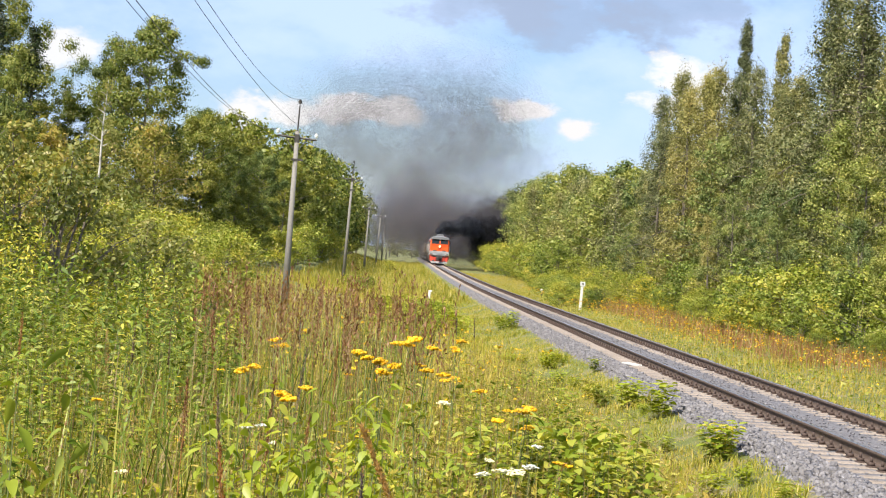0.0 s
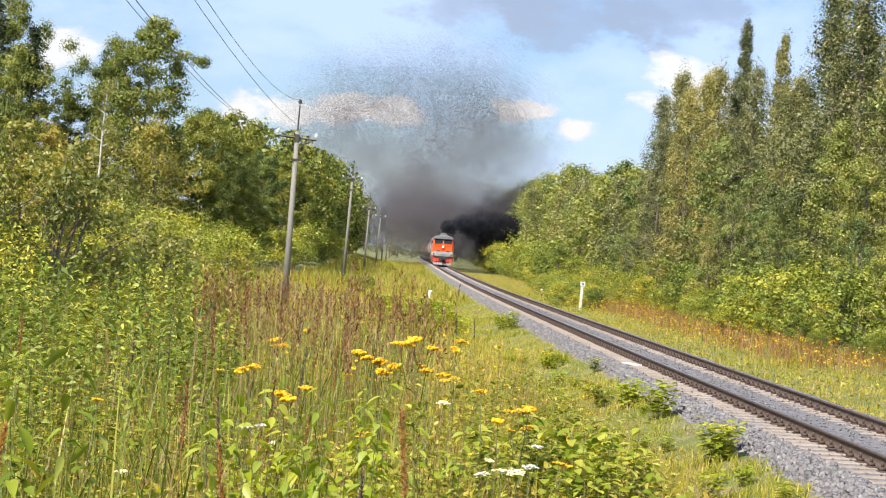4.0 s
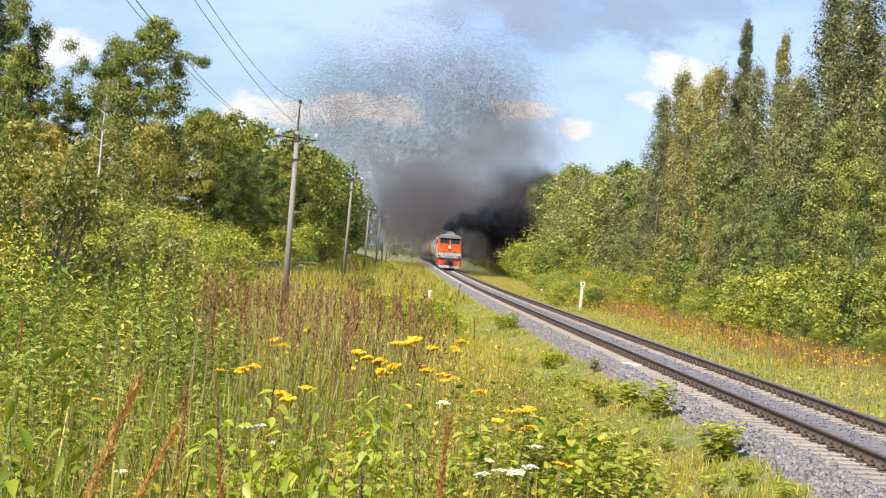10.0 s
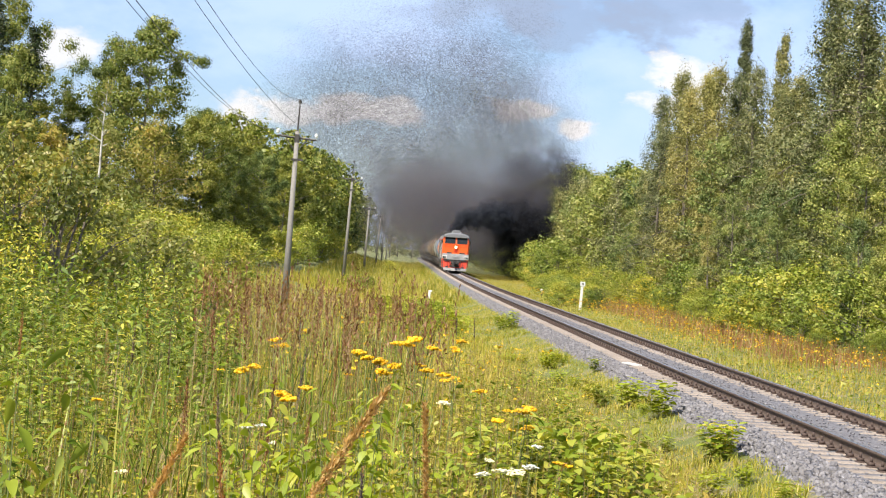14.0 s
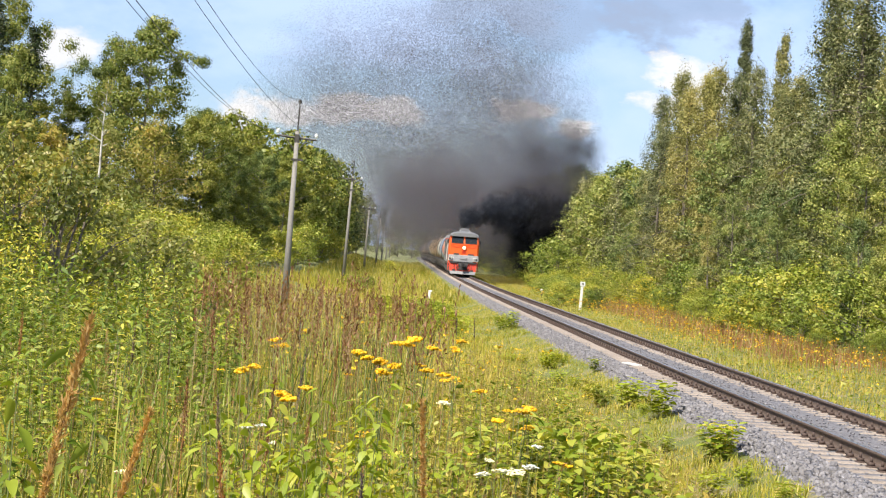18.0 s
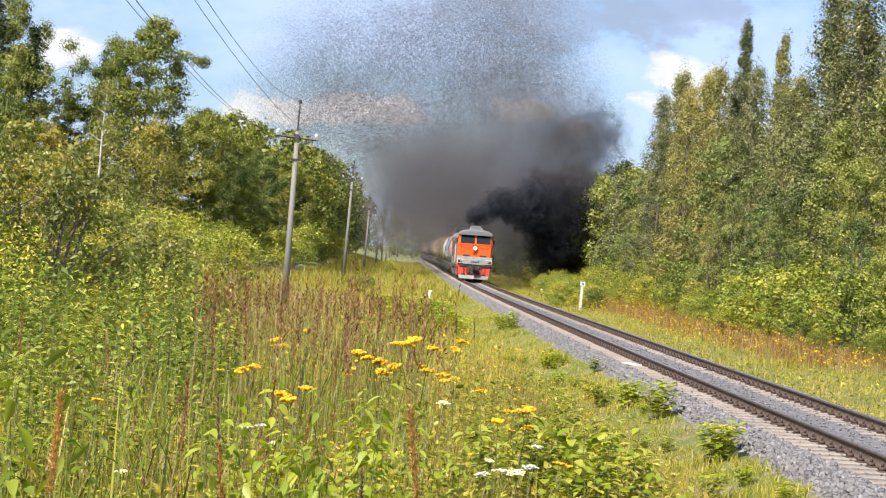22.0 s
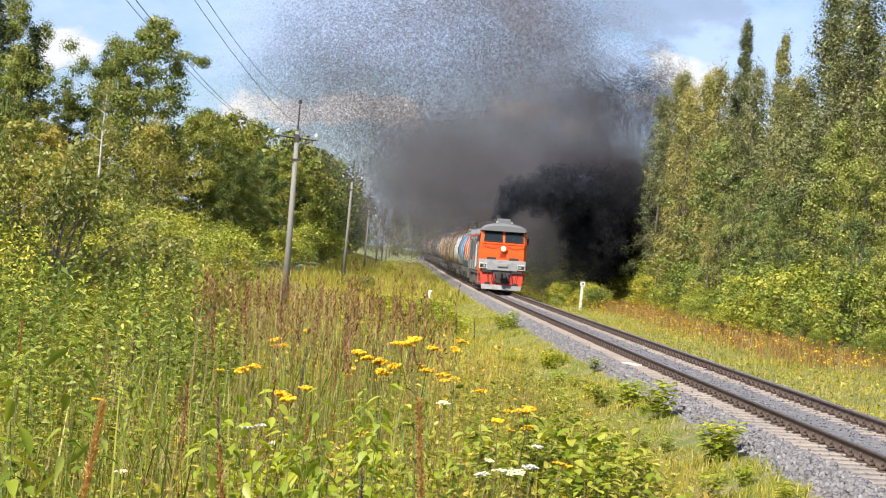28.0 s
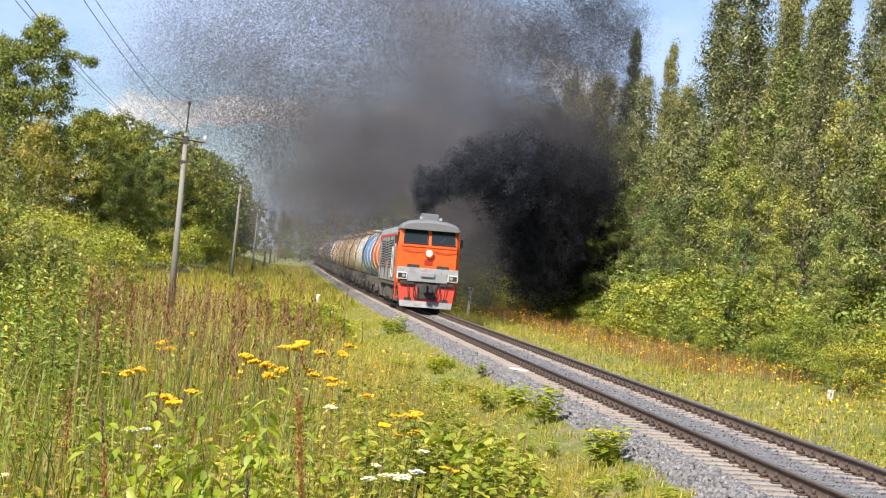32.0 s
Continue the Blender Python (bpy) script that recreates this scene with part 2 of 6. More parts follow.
# ---------------------------------------------------------------- mesh tools
def part(name, data, material, parent=None, label="", smooth=False):
    """Links a bmesh or mesh as one mesh object, under a thing or a part."""
    if isinstance(data, bmesh.types.BMesh):
        me = bpy.data.meshes.new(name)
        data.to_mesh(me)
        data.free()
    else:
        me = data
    if material and not me.materials:
        me.materials.append(material)
    if smooth:
        me.polygons.foreach_set("use_smooth", [True] * len(me.polygons))
    ob = new(name, me)
    if parent:
        ob.parent = parent
    if label:
        ob["label"] = label
    return ob


def box(bm, x0, x1, y0, y1, z0, z1, bevel=0.0):
    r = bmesh.ops.create_cube(bm, size=1.0, matrix=Matrix.Translation(((x0 + x1) / 2, (y0 + y1) / 2, (z0 + z1) / 2)) @ Matrix.Diagonal((x1 - x0, y1 - y0, z1 - z0, 1)))
    if bevel:
        es = list({e for v in r["verts"] for e in v.link_edges})
        bmesh.ops.bevel(bm, geom=es, offset=bevel, segments=2, affect="EDGES", profile=0.7)
    return bm


def rod(bm, a, b, r0, r1=None, sides=8, caps=True):
    a, b = Vector(a), Vector(b)
    d = b - a
    m = Matrix.Translation((a + b) / 2) @ d.to_track_quat("Z", "Y").to_matrix().to_4x4()
    bmesh.ops.create_cone(bm, cap_ends=caps, segments=sides, radius1=r0, radius2=r0 if r1 is None else r1, depth=d.length, matrix=m)
    return bm


def ball(bm, c, r, sub=2, scale=(1, 1, 1)):
    bmesh.ops.create_icosphere(bm, subdivisions=sub, radius=r, matrix=Matrix.Translation(c) @ Matrix.Diagonal((*scale, 1)))
    return bm


def loft(bm, sections, closed=True, caps=True):
    """Skins a run of sections (equal counts of points)."""
    rings = [[bm.verts.new(p) for p in s] for s in sections]
    n = len(rings[0])
    for a, b in zip(rings, rings[1:]):
        for i in range(n if closed else n - 1):
            j = (i + 1) % n
            bm.faces.new((a[i], a[j], b[j], b[i]))
    if caps and closed:
        bm.faces.new(rings[0][::-1])
        bm.faces.new(rings[-1])
    bmesh.ops.recalc_face_normals(bm, faces=bm.faces)
    return bm


def bm_new():
    return bmesh.new()


def mesh_of(name, verts, quads, mats, slots=None):
    """A mesh from arrays: verts (n, 3), quads (m, 4)."""
    me = bpy.data.meshes.new(name)
    verts, quads = np.asarray(verts, np.float32), np.asarray(quads, np.int32)
    me.vertices.add(len(verts))
    me.vertices.foreach_set("co", verts.ravel())
    me.loops.add(quads.size)
    me.loops.foreach_set("vertex_index", quads.ravel())
    me.polygons.add(len(quads))
    me.polygons.foreach_set("loop_start", np.arange(len(quads), dtype=np.int32) * quads.shape[1])
    for m in mats:
        me.materials.append(m)
    if slots is not None:
        me.polygons.foreach_set("material_index", np.asarray(slots, np.int32))
    me.update(calc_edges=True)
    return me


def pieces(V, template):
    """V (n, k, 3) and the quads of one piece: all pieces' verts and quads."""
    n, k, _ = V.shape
    q = np.asarray(template, np.int32)
    return V.reshape(-1, 3), (q[None] + (np.arange(n, dtype=np.int32) * k)[:, None, None]).reshape(-1, q.shape[1])


def ease(a, b, v):
    u = np.clip((np.asarray(v, float) - a) / (b - a), 0, 1)
    return u * u * (3 - 2 * u)


# ---------------------------------------------------------------- the lie of the land
def track_x(y):
    return 7.37 + 1.4e-5 * np.clip(y, 0, None) ** 2


def track_z(y):
    return 0.65 * ease(100, 350, y)


def wobble(x, y, s):
    return np.sin(x * 1.3 / s + 1.7 * np.sin(y * 0.7 / s)) * np.cos(y * 1.1 / s + 0.9 * np.sin(x * 0.8 / s + 2))


def ground_z(x, y):
    x, y = np.asarray(x, float), np.asarray(y, float)
    d = x - track_x(y)
    z = track_z(y) - 0.78
    z = z + 0.44 * ease(3.4, 1.5, np.abs(d))                                    # the formation under the ballast
    z = z + 1.32 * ease(-3.0, -6.4, d) * ease(58, 8, y)                          # the knoll on which the camera stands
    z = z + 0.7 * ease(-9.0, -14.0, d)                                           # the bank under the shrubs
    z = z + 0.09 * np.clip(-d - 12, 0, 60) + 0.03 * np.clip(d - 14, 0, 80)       # both sides rise to the woods
    return z + (0.07 * wobble(x, y, 2.1) + 0.03 * wobble(x, y, 0.6)) * ease(2.6, 4.0, np.abs(d))


BED = [(-2.75, -0.86), (-2.3, -0.66), (-1.72, -0.29), (-1.42, -0.216), (-0.92, -0.208), (-0.62, -0.204), (0.62, -0.204), (0.98, -0.24), (1.35, -0.24), (1.75, -0.28), (2.35, -0.62), (2.75, -0.86)]


def surface_z(x, y):
    """Ground or ballast, whichever lies higher."""
    return max(float(ground_z(x, y)), float(np.interp(x - float(track_x(y)), [p[0] for p in BED], [p[1] for p in BED])))


def make_ground():
    def graded(lo, hi, fine, grow):
        v, s = [0.0], fine
        while v[-1] < hi:
            v.append(v[-1] + s)
            s *= grow
        w, s = [0.0], fine
        while w[-1] > lo:
            w.append(w[-1] - s)
            s *= grow
        return np.array(sorted(set(w + v)))
    xs = graded(-1500, 1500, 0.3, 1.035) + 6
    ys = graded(-300, 4500, 0.4, 1.025) + 8
    X, Y = np.meshgrid(xs, ys)
    V = np.stack([X, Y, ground_z(X, Y)], -1).reshape(-1, 3)
    w, h = len(xs), len(ys)
    i = (np.arange(h - 1)[:, None] * w + np.arange(w - 1)[None]).ravel()
    me = mesh_of("ground", V, np.stack([i, i + 1, i + 1 + w, i + w], 1), [M_GROUND])
    me.polygons.foreach_set("use_smooth", [True] * len(me.polygons))
    return tagged(new("ground", me), "grassy uneven meadow ground beside the railway embankment", "ground", kind="structure")


make_ground()


# ---------------------------------------------------------------- the track
YS = np.concatenate([np.arange(-40, 120, 2.0), np.arange(120, 720, 6.0)])


def along(name, profile, x_off, mats, slots=None):
    """Sweeps a closed profile (x, z) along the track."""
    P = np.asarray(profile)
    n = len(P)
    V = np.stack([np.stack([track_x(y) + x_off + P[:, 0], np.full(n, y), track_z(y) + P[:, 1]], -1) for y in YS]).reshape(-1, 3)
    q, s = [], []
    for r in range(len(YS) - 1):
        for i in range(n):
            j = (i + 1) % n
            q.append((r * n + i, r * n + j, (r + 1) * n + j, (r + 1) * n + i))
            s.append(slots[i] if slots else 0)
    return mesh_of(name, V, q, mats, s)


def make_track():
    bed = BED
    ob = new("ballast", along("ballast", bed, 0, [M_BALLAST]))
    tagged(ob, "grey crushed-stone ballast bed under the track", "ballast", kind="structure")
    head, web, foot = 0.036, 0.009, 0.066
    prof = [(-foot, -0.18), (-foot, -0.168), (-web - 0.01, -0.150), (-web, -0.135), (-web, -0.055), (-head, -0.040), (-head, -0.008), (-head + 0.008, 0.0),
            (head - 0.008, 0.0), (head, -0.008), (head, -0.040), (web, -0.055), (web, -0.135), (web + 0.01, -0.150), (foot, -0.168), (foot, -0.18)]
    slots = [0] * 7 + [1] + [0] * 8
    rails = tagged(new("railway_track"), "single railway track of rusty rails on concrete sleepers", "railway track", kind="structure")
    for s in (-0.796, 0.796):
        part("rail", along("rail", prof, s, [M_RAIL, M_RAILTOP], slots), None, rails, "rusty steel rail with a worn bright head")
    # sleepers: chamfered, with a dip in the middle
    bm = bm_new()
    secs = []
    for x, top, w in ((-1.35, -0.205, 0.092), (-1.33, -0.190, 0.100), (-0.45, -0.185, 0.105), (-0.3, -0.215, 0.115), (0.3, -0.215, 0.115), (0.45, -0.185, 0.105), (1.33, -0.190, 0.100), (1.35, -0.205, 0.092)):
        secs.append([(x, -w - 0.02, -0.36), (x, -w, top - 0.02), (x, -w + 0.02, top), (x, w - 0.02, top), (x, w, top - 0.02), (x, w + 0.02, -0.36)])
    loft(bm, secs)
    me = bpy.data.meshes.new("sleeper")
    bm.to_mesh(me)
    bm.free()
    me.materials.append(M_SLEEPER)
    rng = np.random.default_rng(3)
    base = np.array([v.co for v in me.vertices])
    quads = [tuple(p.vertices) for p in me.polygons if len(p.vertices) == 4]
    rest = []
    step = 0.543
    for i, y in enumerate(np.arange(-30, 380, step)):
        p = (float(track_x(y)) + rng.normal(0, 0.012), y + rng.normal(0, 0.015), float(track_z(y)) + rng.normal(0, 0.004))
        if 12 < y < 165:
            s = part("sleeper", me, None, rails)
            s.matrix_basis = pose(*p, 0, 0, rng.normal(0, 0.5))
        else:
            rest.append(base + np.array(p))
    V, Q = pieces(np.array(rest), quads)
    tagged(part("sleepers", mesh_of("sleepers", V, Q, [M_SLEEPER]), None, rails), kind="stuff")
    # rail fastenings: a plate, two clips and bolts by each rail on each sleeper
    bm = bm_new()
    for s in (-0.796, 0.796):
        box(bm, s - 0.17, s + 0.17, -0.075, 0.075, -0.19, -0.172)
        for e in (-1, 1):
            box(bm, s + e * 0.115 - 0.04, s + e * 0.115 + 0.04, -0.045, 0.045, -0.172, -0.125)
            rod(bm, (s + e * 0.115, 0, -0.13), (s + e * 0.115, 0, -0.06), 0.02, sides=6)
    tmp = bpy.data.meshes.new("tmp")
    bmesh.ops.triangulate(bm, faces=bm.faces)
    bm.to_mesh(tmp)
    bm.free()
    cv, ct = np.array([v.co for v in tmp.vertices]), [tuple(p.vertices) for p in tmp.polygons]
    bpy.data.meshes.remove(tmp)
    ys = np.arange(-30, 260, step)
    ys = ys[ys > 10]
    off = np.stack([track_x(ys), ys, track_z(ys)], -1)
    V, Q = pieces(cv[None] + off[:, None], ct)
    tagged(part("fastenings", mesh_of("fastenings", V, Q, [M_CLIP]), None, rails), kind="stuff")
    # loose stones on the bed and its shoulders
    n = 72000
    y = 14 + 110 * rng.random(n) ** 1.6
    d = np.where(rng.random(n) < 0.62, rng.uniform(-3.0, -1.1, n), rng.uniform(-1.0, 2.4, n))
    z = np.interp(d, [p[0] for p in bed], [p[1] for p in bed]) + track_z(y)
    x = track_x(y) + d
    ok = ~((np.abs(d) < 1.36) & (np.abs((y + 30) / step - np.round((y + 30) / step)) < 0.29)) & (rng.random(n) < ease(-3.05, -2.3, d) + 0.1) & ~((np.abs(d) < 1.42) & (rng.random(n) < np.where(d < -0.7, 0.75, 0.1)))
    x, y, z = x[ok], y[ok], z[ok]
    n = len(x)
    cube = np.array([(a, b, c) for c in (-1, 1) for b in (-1, 1) for a in (-1, 1)], float)
    inner = np.abs(x - track_x(y)) < 1.42
    size = np.where(inner, 0.4, 1.0)[:, None, None] * rng.uniform(0.016, 0.042, (n, 1, 1)) * rng.uniform(0.7, 1.3, (n, 1, 3))
    P = cube[None] * size * rng.uniform(0.55, 1.1, (n, 8, 1))
    ang = rng.uniform(0, 6.28, n)
    c, s = np.cos(ang)[:, None], np.sin(ang)[:, None]
    P = np.stack([P[..., 0] * c - P[..., 2] * s, P[..., 1], P[..., 0] * s + P[..., 2] * c], -1)
    P = np.stack([P[..., 0] * c - P[..., 1] * s, P[..., 0] * s + P[..., 1] * c, P[..., 2]], -1) + np.stack([x, y, z + 0.012], -1)[:, None]
    V, Q = pieces(P, [(0, 2, 3, 1), (4, 5, 7, 6), (0, 1, 5, 4), (2, 6, 7, 3), (0, 4, 6, 2), (1, 3, 7, 5)])
    tagged(new("ballast_stones", mesh_of("ballast_stones", V, Q, [M_BALLAST])), "loose grey crushed stones on the ballast shoulder", "ballast", kind="stuff")


make_track()
# ---------------------------------------------------------------- poles, posts and wires
def power_pole(x, y, ground, top, lean, arm_turn=0.0, tilt=0.0):
    """A concrete pole with a steel cross-arm, three insulators and a clamp; top is the tip's height."""
    h = top - ground
    p = tagged(new("power_pole"), "weathered grey concrete power pole with a steel cross-arm", "power pole", "poles beside the track")
    p.matrix_basis = pose(x, y, ground, 0, lean, 0)
    bm = bm_new()
    rod(bm, (0, 0, -0.4), (0, 0, h - 1.15), 0.155, 0.085, 10)
    part("shaft", bm, M_POLE, p, smooth=True)
    bm = bm_new()
    rod(bm, (0, 0, h - 1.75), (0.02, 0, h - 0.12), 0.035, 0.03, 6)
    box(bm, -0.09, 0.10, -0.09, 0.09, h - 1.62, h - 1.28, 0.02)
    part("top_bracket", bm, M_IRON, p, "dark steel bracket")
    bm = bm_new()
    za = h - 1.42
    a, b = (-0.80, 0, za - arm_turn * 0.8), (0.80, 0, za + arm_turn * 0.8)
    rod(bm, a, b, 0.045, 0.045, 4)
    rod(bm, (-0.45, 0.02, za - 0.03), (-0.08, 0.02, za - 0.5), 0.02, 0.02, 5)
    rod(bm, (0.45, 0.02, za - 0.03), (0.08, 0.02, za - 0.5), 0.02, 0.02, 5)
    part("crossarm", bm, M_UNDER, p, "rusty steel cross-arm with braces")
    bm = bm_new()
    box(bm, -0.15, 0.32, -0.12, 0.12, h - 2.35, h - 2.27)
    part("clamp", bm, M_IRON, p)
    for q in ((a[0] + 0.02, 0, a[2]), (b[0] - 0.02, 0, b[2]), (0.02, 0, h - 0.14)):
        bm = bm_new()
        rod(bm, (q[0], 0, q[2]), (q[0], 0, q[2] + 0.16), 0.018, 0.018, 6)
        for k, r in ((0.13, 0.075), (0.19, 0.085), (0.25, 0.06)):
            ball(bm, (q[0], 0, q[2] + k), r, 2, (1, 1, 0.55))
        part("insulator", bm, M_GLASS_INS if q[2] < h - 0.5 else M_IRON, p, smooth=True)
    m = p.matrix_basis
    return [m @ Vector((q[0], 0, q[2] + 0.27)) for q in ((a[0], 0, a[2]), (b[0], 0, b[2]), (0.02, 0, h - 0.14))]


POLES = [(-3.90, 75, -0.70, 7.86, 0.3, -0.06), (-3.30, 155, -0.45, 9.3, 1.2, 0.0), (-2.50, 238, -0.15, 8.75, 1.0, 0.0), (-1.25, 290, 0.1, 8.75, 1.6, 0.0),
         (-0.5, 350, 0.1, 8.5, 0.8, 0.0), (0.4, 440, 0.1, 7.6, 1.0, 0.0), (1.4, 540, 0.2, 7.2, 0.5, 0.0)]


def sweep(pts, r, sides):
    """Verts and quads of a thin round wire."""
    pts = np.asarray(pts, float)
    d = np.gradient(pts, axis=0)
    d /= np.linalg.norm(d, axis=1)[:, None]
    a = np.cross(d, (0.3, 0.1, 0.95))
    a /= np.linalg.norm(a, axis=1)[:, None]
    b = np.cross(d, a)
    k = np.arange(sides) * 2 * np.pi / sides
    V = pts[:, None] + r * (a[:, None] * np.cos(k)[None, :, None] + b[:, None] * np.sin(k)[None, :, None])
    Q = [(i * sides + j, i * sides + (j + 1) % sides, (i + 1) * sides + (j + 1) % sides, (i + 1) * sides + j) for i in range(len(pts) - 1) for j in range(sides)]
    return V.reshape(-1, 3), Q


def make_poles():
    def wire(p, q, sag):
        n = 18
        pts = [tuple(p.lerp(q, i / n) - Vector((0, 0, sag * 4 * (i / n) * (1 - i / n)))) for i in range(n + 1)]
        V, Q = sweep(pts, 0.006, 4)
        tagged(part("power_line", mesh_of("power_line", V, Q, [M_WIRE]), None), "thin sagging grey overhead wire between poles", "wire", "overhead wires")
    tips = []
    for x, y, g, t, lean, turn in POLES:
        tips.append(power_pole(x, y, g, t, lean, turn))
    # the span over the viewpoint: two wires to the outer insulator, one to the inner, one to the tip
    first = tips[0]
    for p, k, sag in (((-3.4, -5, 6.75), 0, 1.4), ((-2.1, -5, 5.0), 0, 1.0), ((-2.6, -5, 6.0), 1, 1.0), ((-2.1, -5, 5.5), 2, 1.0)):
        wire(Vector(p), first[k], sag)
    for a, b in zip(tips, tips[1:]):
        for p, q in zip(a, b):
            wire(p, q, 1.0)


make_poles()


def make_posts():
    # leaning white picket post beyond the track
    p = tagged(new("picket_post"), "white leaning marker post on the grass beyond the track", "marker post")
    p.matrix_basis = pose(12.70, 118, float(ground_z(12.7, 118)) - 0.05, 0, 1.6, 8)
    bm = bm_new()
    box(bm, -0.075, 0.075, -0.06, 0.06, -0.2, 1.62, 0.015)
    part("shaft", bm, M_WHITE, p)
    bm = bm_new()
    box(bm, -0.16, 0.16, -0.085, -0.062, 1.62, 1.90, 0.01)
    part("plate", bm, M_WHITE, p, "white number plate")
    bm = bm_new()
    box(bm, -0.06, -0.02, -0.094, -0.086, 1.68, 1.84)
    box(bm, 0.02, 0.06, -0.094, -0.086, 1.68, 1.84)
    part("marking", bm, M_BLACK, p, "dark bars")
    # hooked white peg on the near side
    p = tagged(new("marker_peg"), "short white peg with a hooked top in the weeds", "marker post")
    p.matrix_basis = pose(2.86, 112, float(ground_z(2.86, 112)), 0, 0.5, 0)
    bm = bm_new()
    box(bm, -0.075, 0.075, -0.05, 0.05, -0.1, 0.72, 0.02)
    part("shaft", bm, M_WHITE, p)
    bm = bm_new()
    box(bm, 0.06, 0.17, -0.05, 0.05, 0.62, 0.73, 0.02)
    part("hook", bm, M_WHITE, p)
    # low post with a pale head beside the far ditch
    p = tagged(new("low_post"), "low dark post with a pale head by the track", "marker post")
    p.matrix_basis = pose(12.95, 150, float(ground_z(12.95, 150)), 0, 0, 0)
    bm = bm_new()
    rod(bm, (0, 0, -0.1), (0, 0, 0.45), 0.10, 0.08, 8)
    part("shaft", bm, M_IRON, p)
    bm = bm_new()
    ball(bm, (0, 0, 0.56), 0.16, 2, (1, 1, 0.8))
    part("head", bm, M_WHITE, p, "pale rounded head")
    # small signboard with a dark mark, near the bushes
    p = tagged(new("small_signboard"), "small white signboard with a dark mark on a short stake", "sign")
    p.matrix_basis = pose(15.75, 50.5, float(ground_z(15.75, 50.5)), 0, 0, 6)
    bm = bm_new()
    box(bm, -0.035, 0.035, -0.02, 0.02, -0.1, 0.42)
    part("stake", bm, M_UNDER, p)
    bm = bm_new()
    box(bm, -0.085, 0.085, -0.036, -0.021, 0.18, 0.44, 0.004)
    part("board", bm, M_WHITE, p)
    bm = bm_new()
    box(bm, 0.0, 0.03, -0.042, -0.037, 0.24, 0.37)
    part("marking", bm, M_BLACK, p)
    # a pale concrete slab that lies on the ballast shoulder
    y = 44.8
    x = float(track_x(y)) - 1.22
    bm = bm_new()
    box(bm, -0.10, 0.10, -0.42, 0.42, 0, 0.035, 0.01)
    s = tagged(part("concrete_slab", bm, M_WHITE), "pale flat slab lying on the ballast", "slab")
    s.matrix_basis = pose(x, y, -0.19, 0, 0, 14)


make_posts()


# ---------------------------------------------------------------- the train
def wheelset(parent, y, r):
    bm = bm_new()
    for s in (-1, 1):
        rod(bm, (s * 0.73, 0, 0), (s * 0.86, 0, 0), r, r, 20)
        rod(bm, (s * 0.70, 0, 0), (s * 0.73, 0, 0), r + 0.028, r + 0.028, 20)
        rod(bm, (s * 0.86, 0, 0), (s * 0.875, 0, 0), r * 0.78, r * 0.72, 20)
        for k in range(4):
            a = k * math.pi / 2
            ball(bm, (s * 0.88, math.cos(a) * r * 0.45, math.sin(a) * r * 0.45), 0.05, 1)
    rod(bm, (-1.02, 0, 0), (1.02, 0, 0), 0.085, 0.085, 8)
    w = part("wheelset", bm, M_WHEEL, parent, "steel wheels on an axle")
    w.matrix_basis = pose(0, y, r)
    return w


def arch(w, z0, zs, rise, n=9, inset=0.0):
    """Half-section of a carriage body: walls to zs, then an arched roof."""
    pts = [(-w, z0), (-w, zs)]
    for i in range(1, n):
        a = math.pi * (1 - i / n)
        pts.append((w * math.cos(a) * (1 - inset * math.sin(a)), zs + rise * math.sin(a) ** 0.8))
    return pts + [(w, zs), (w, z0)]


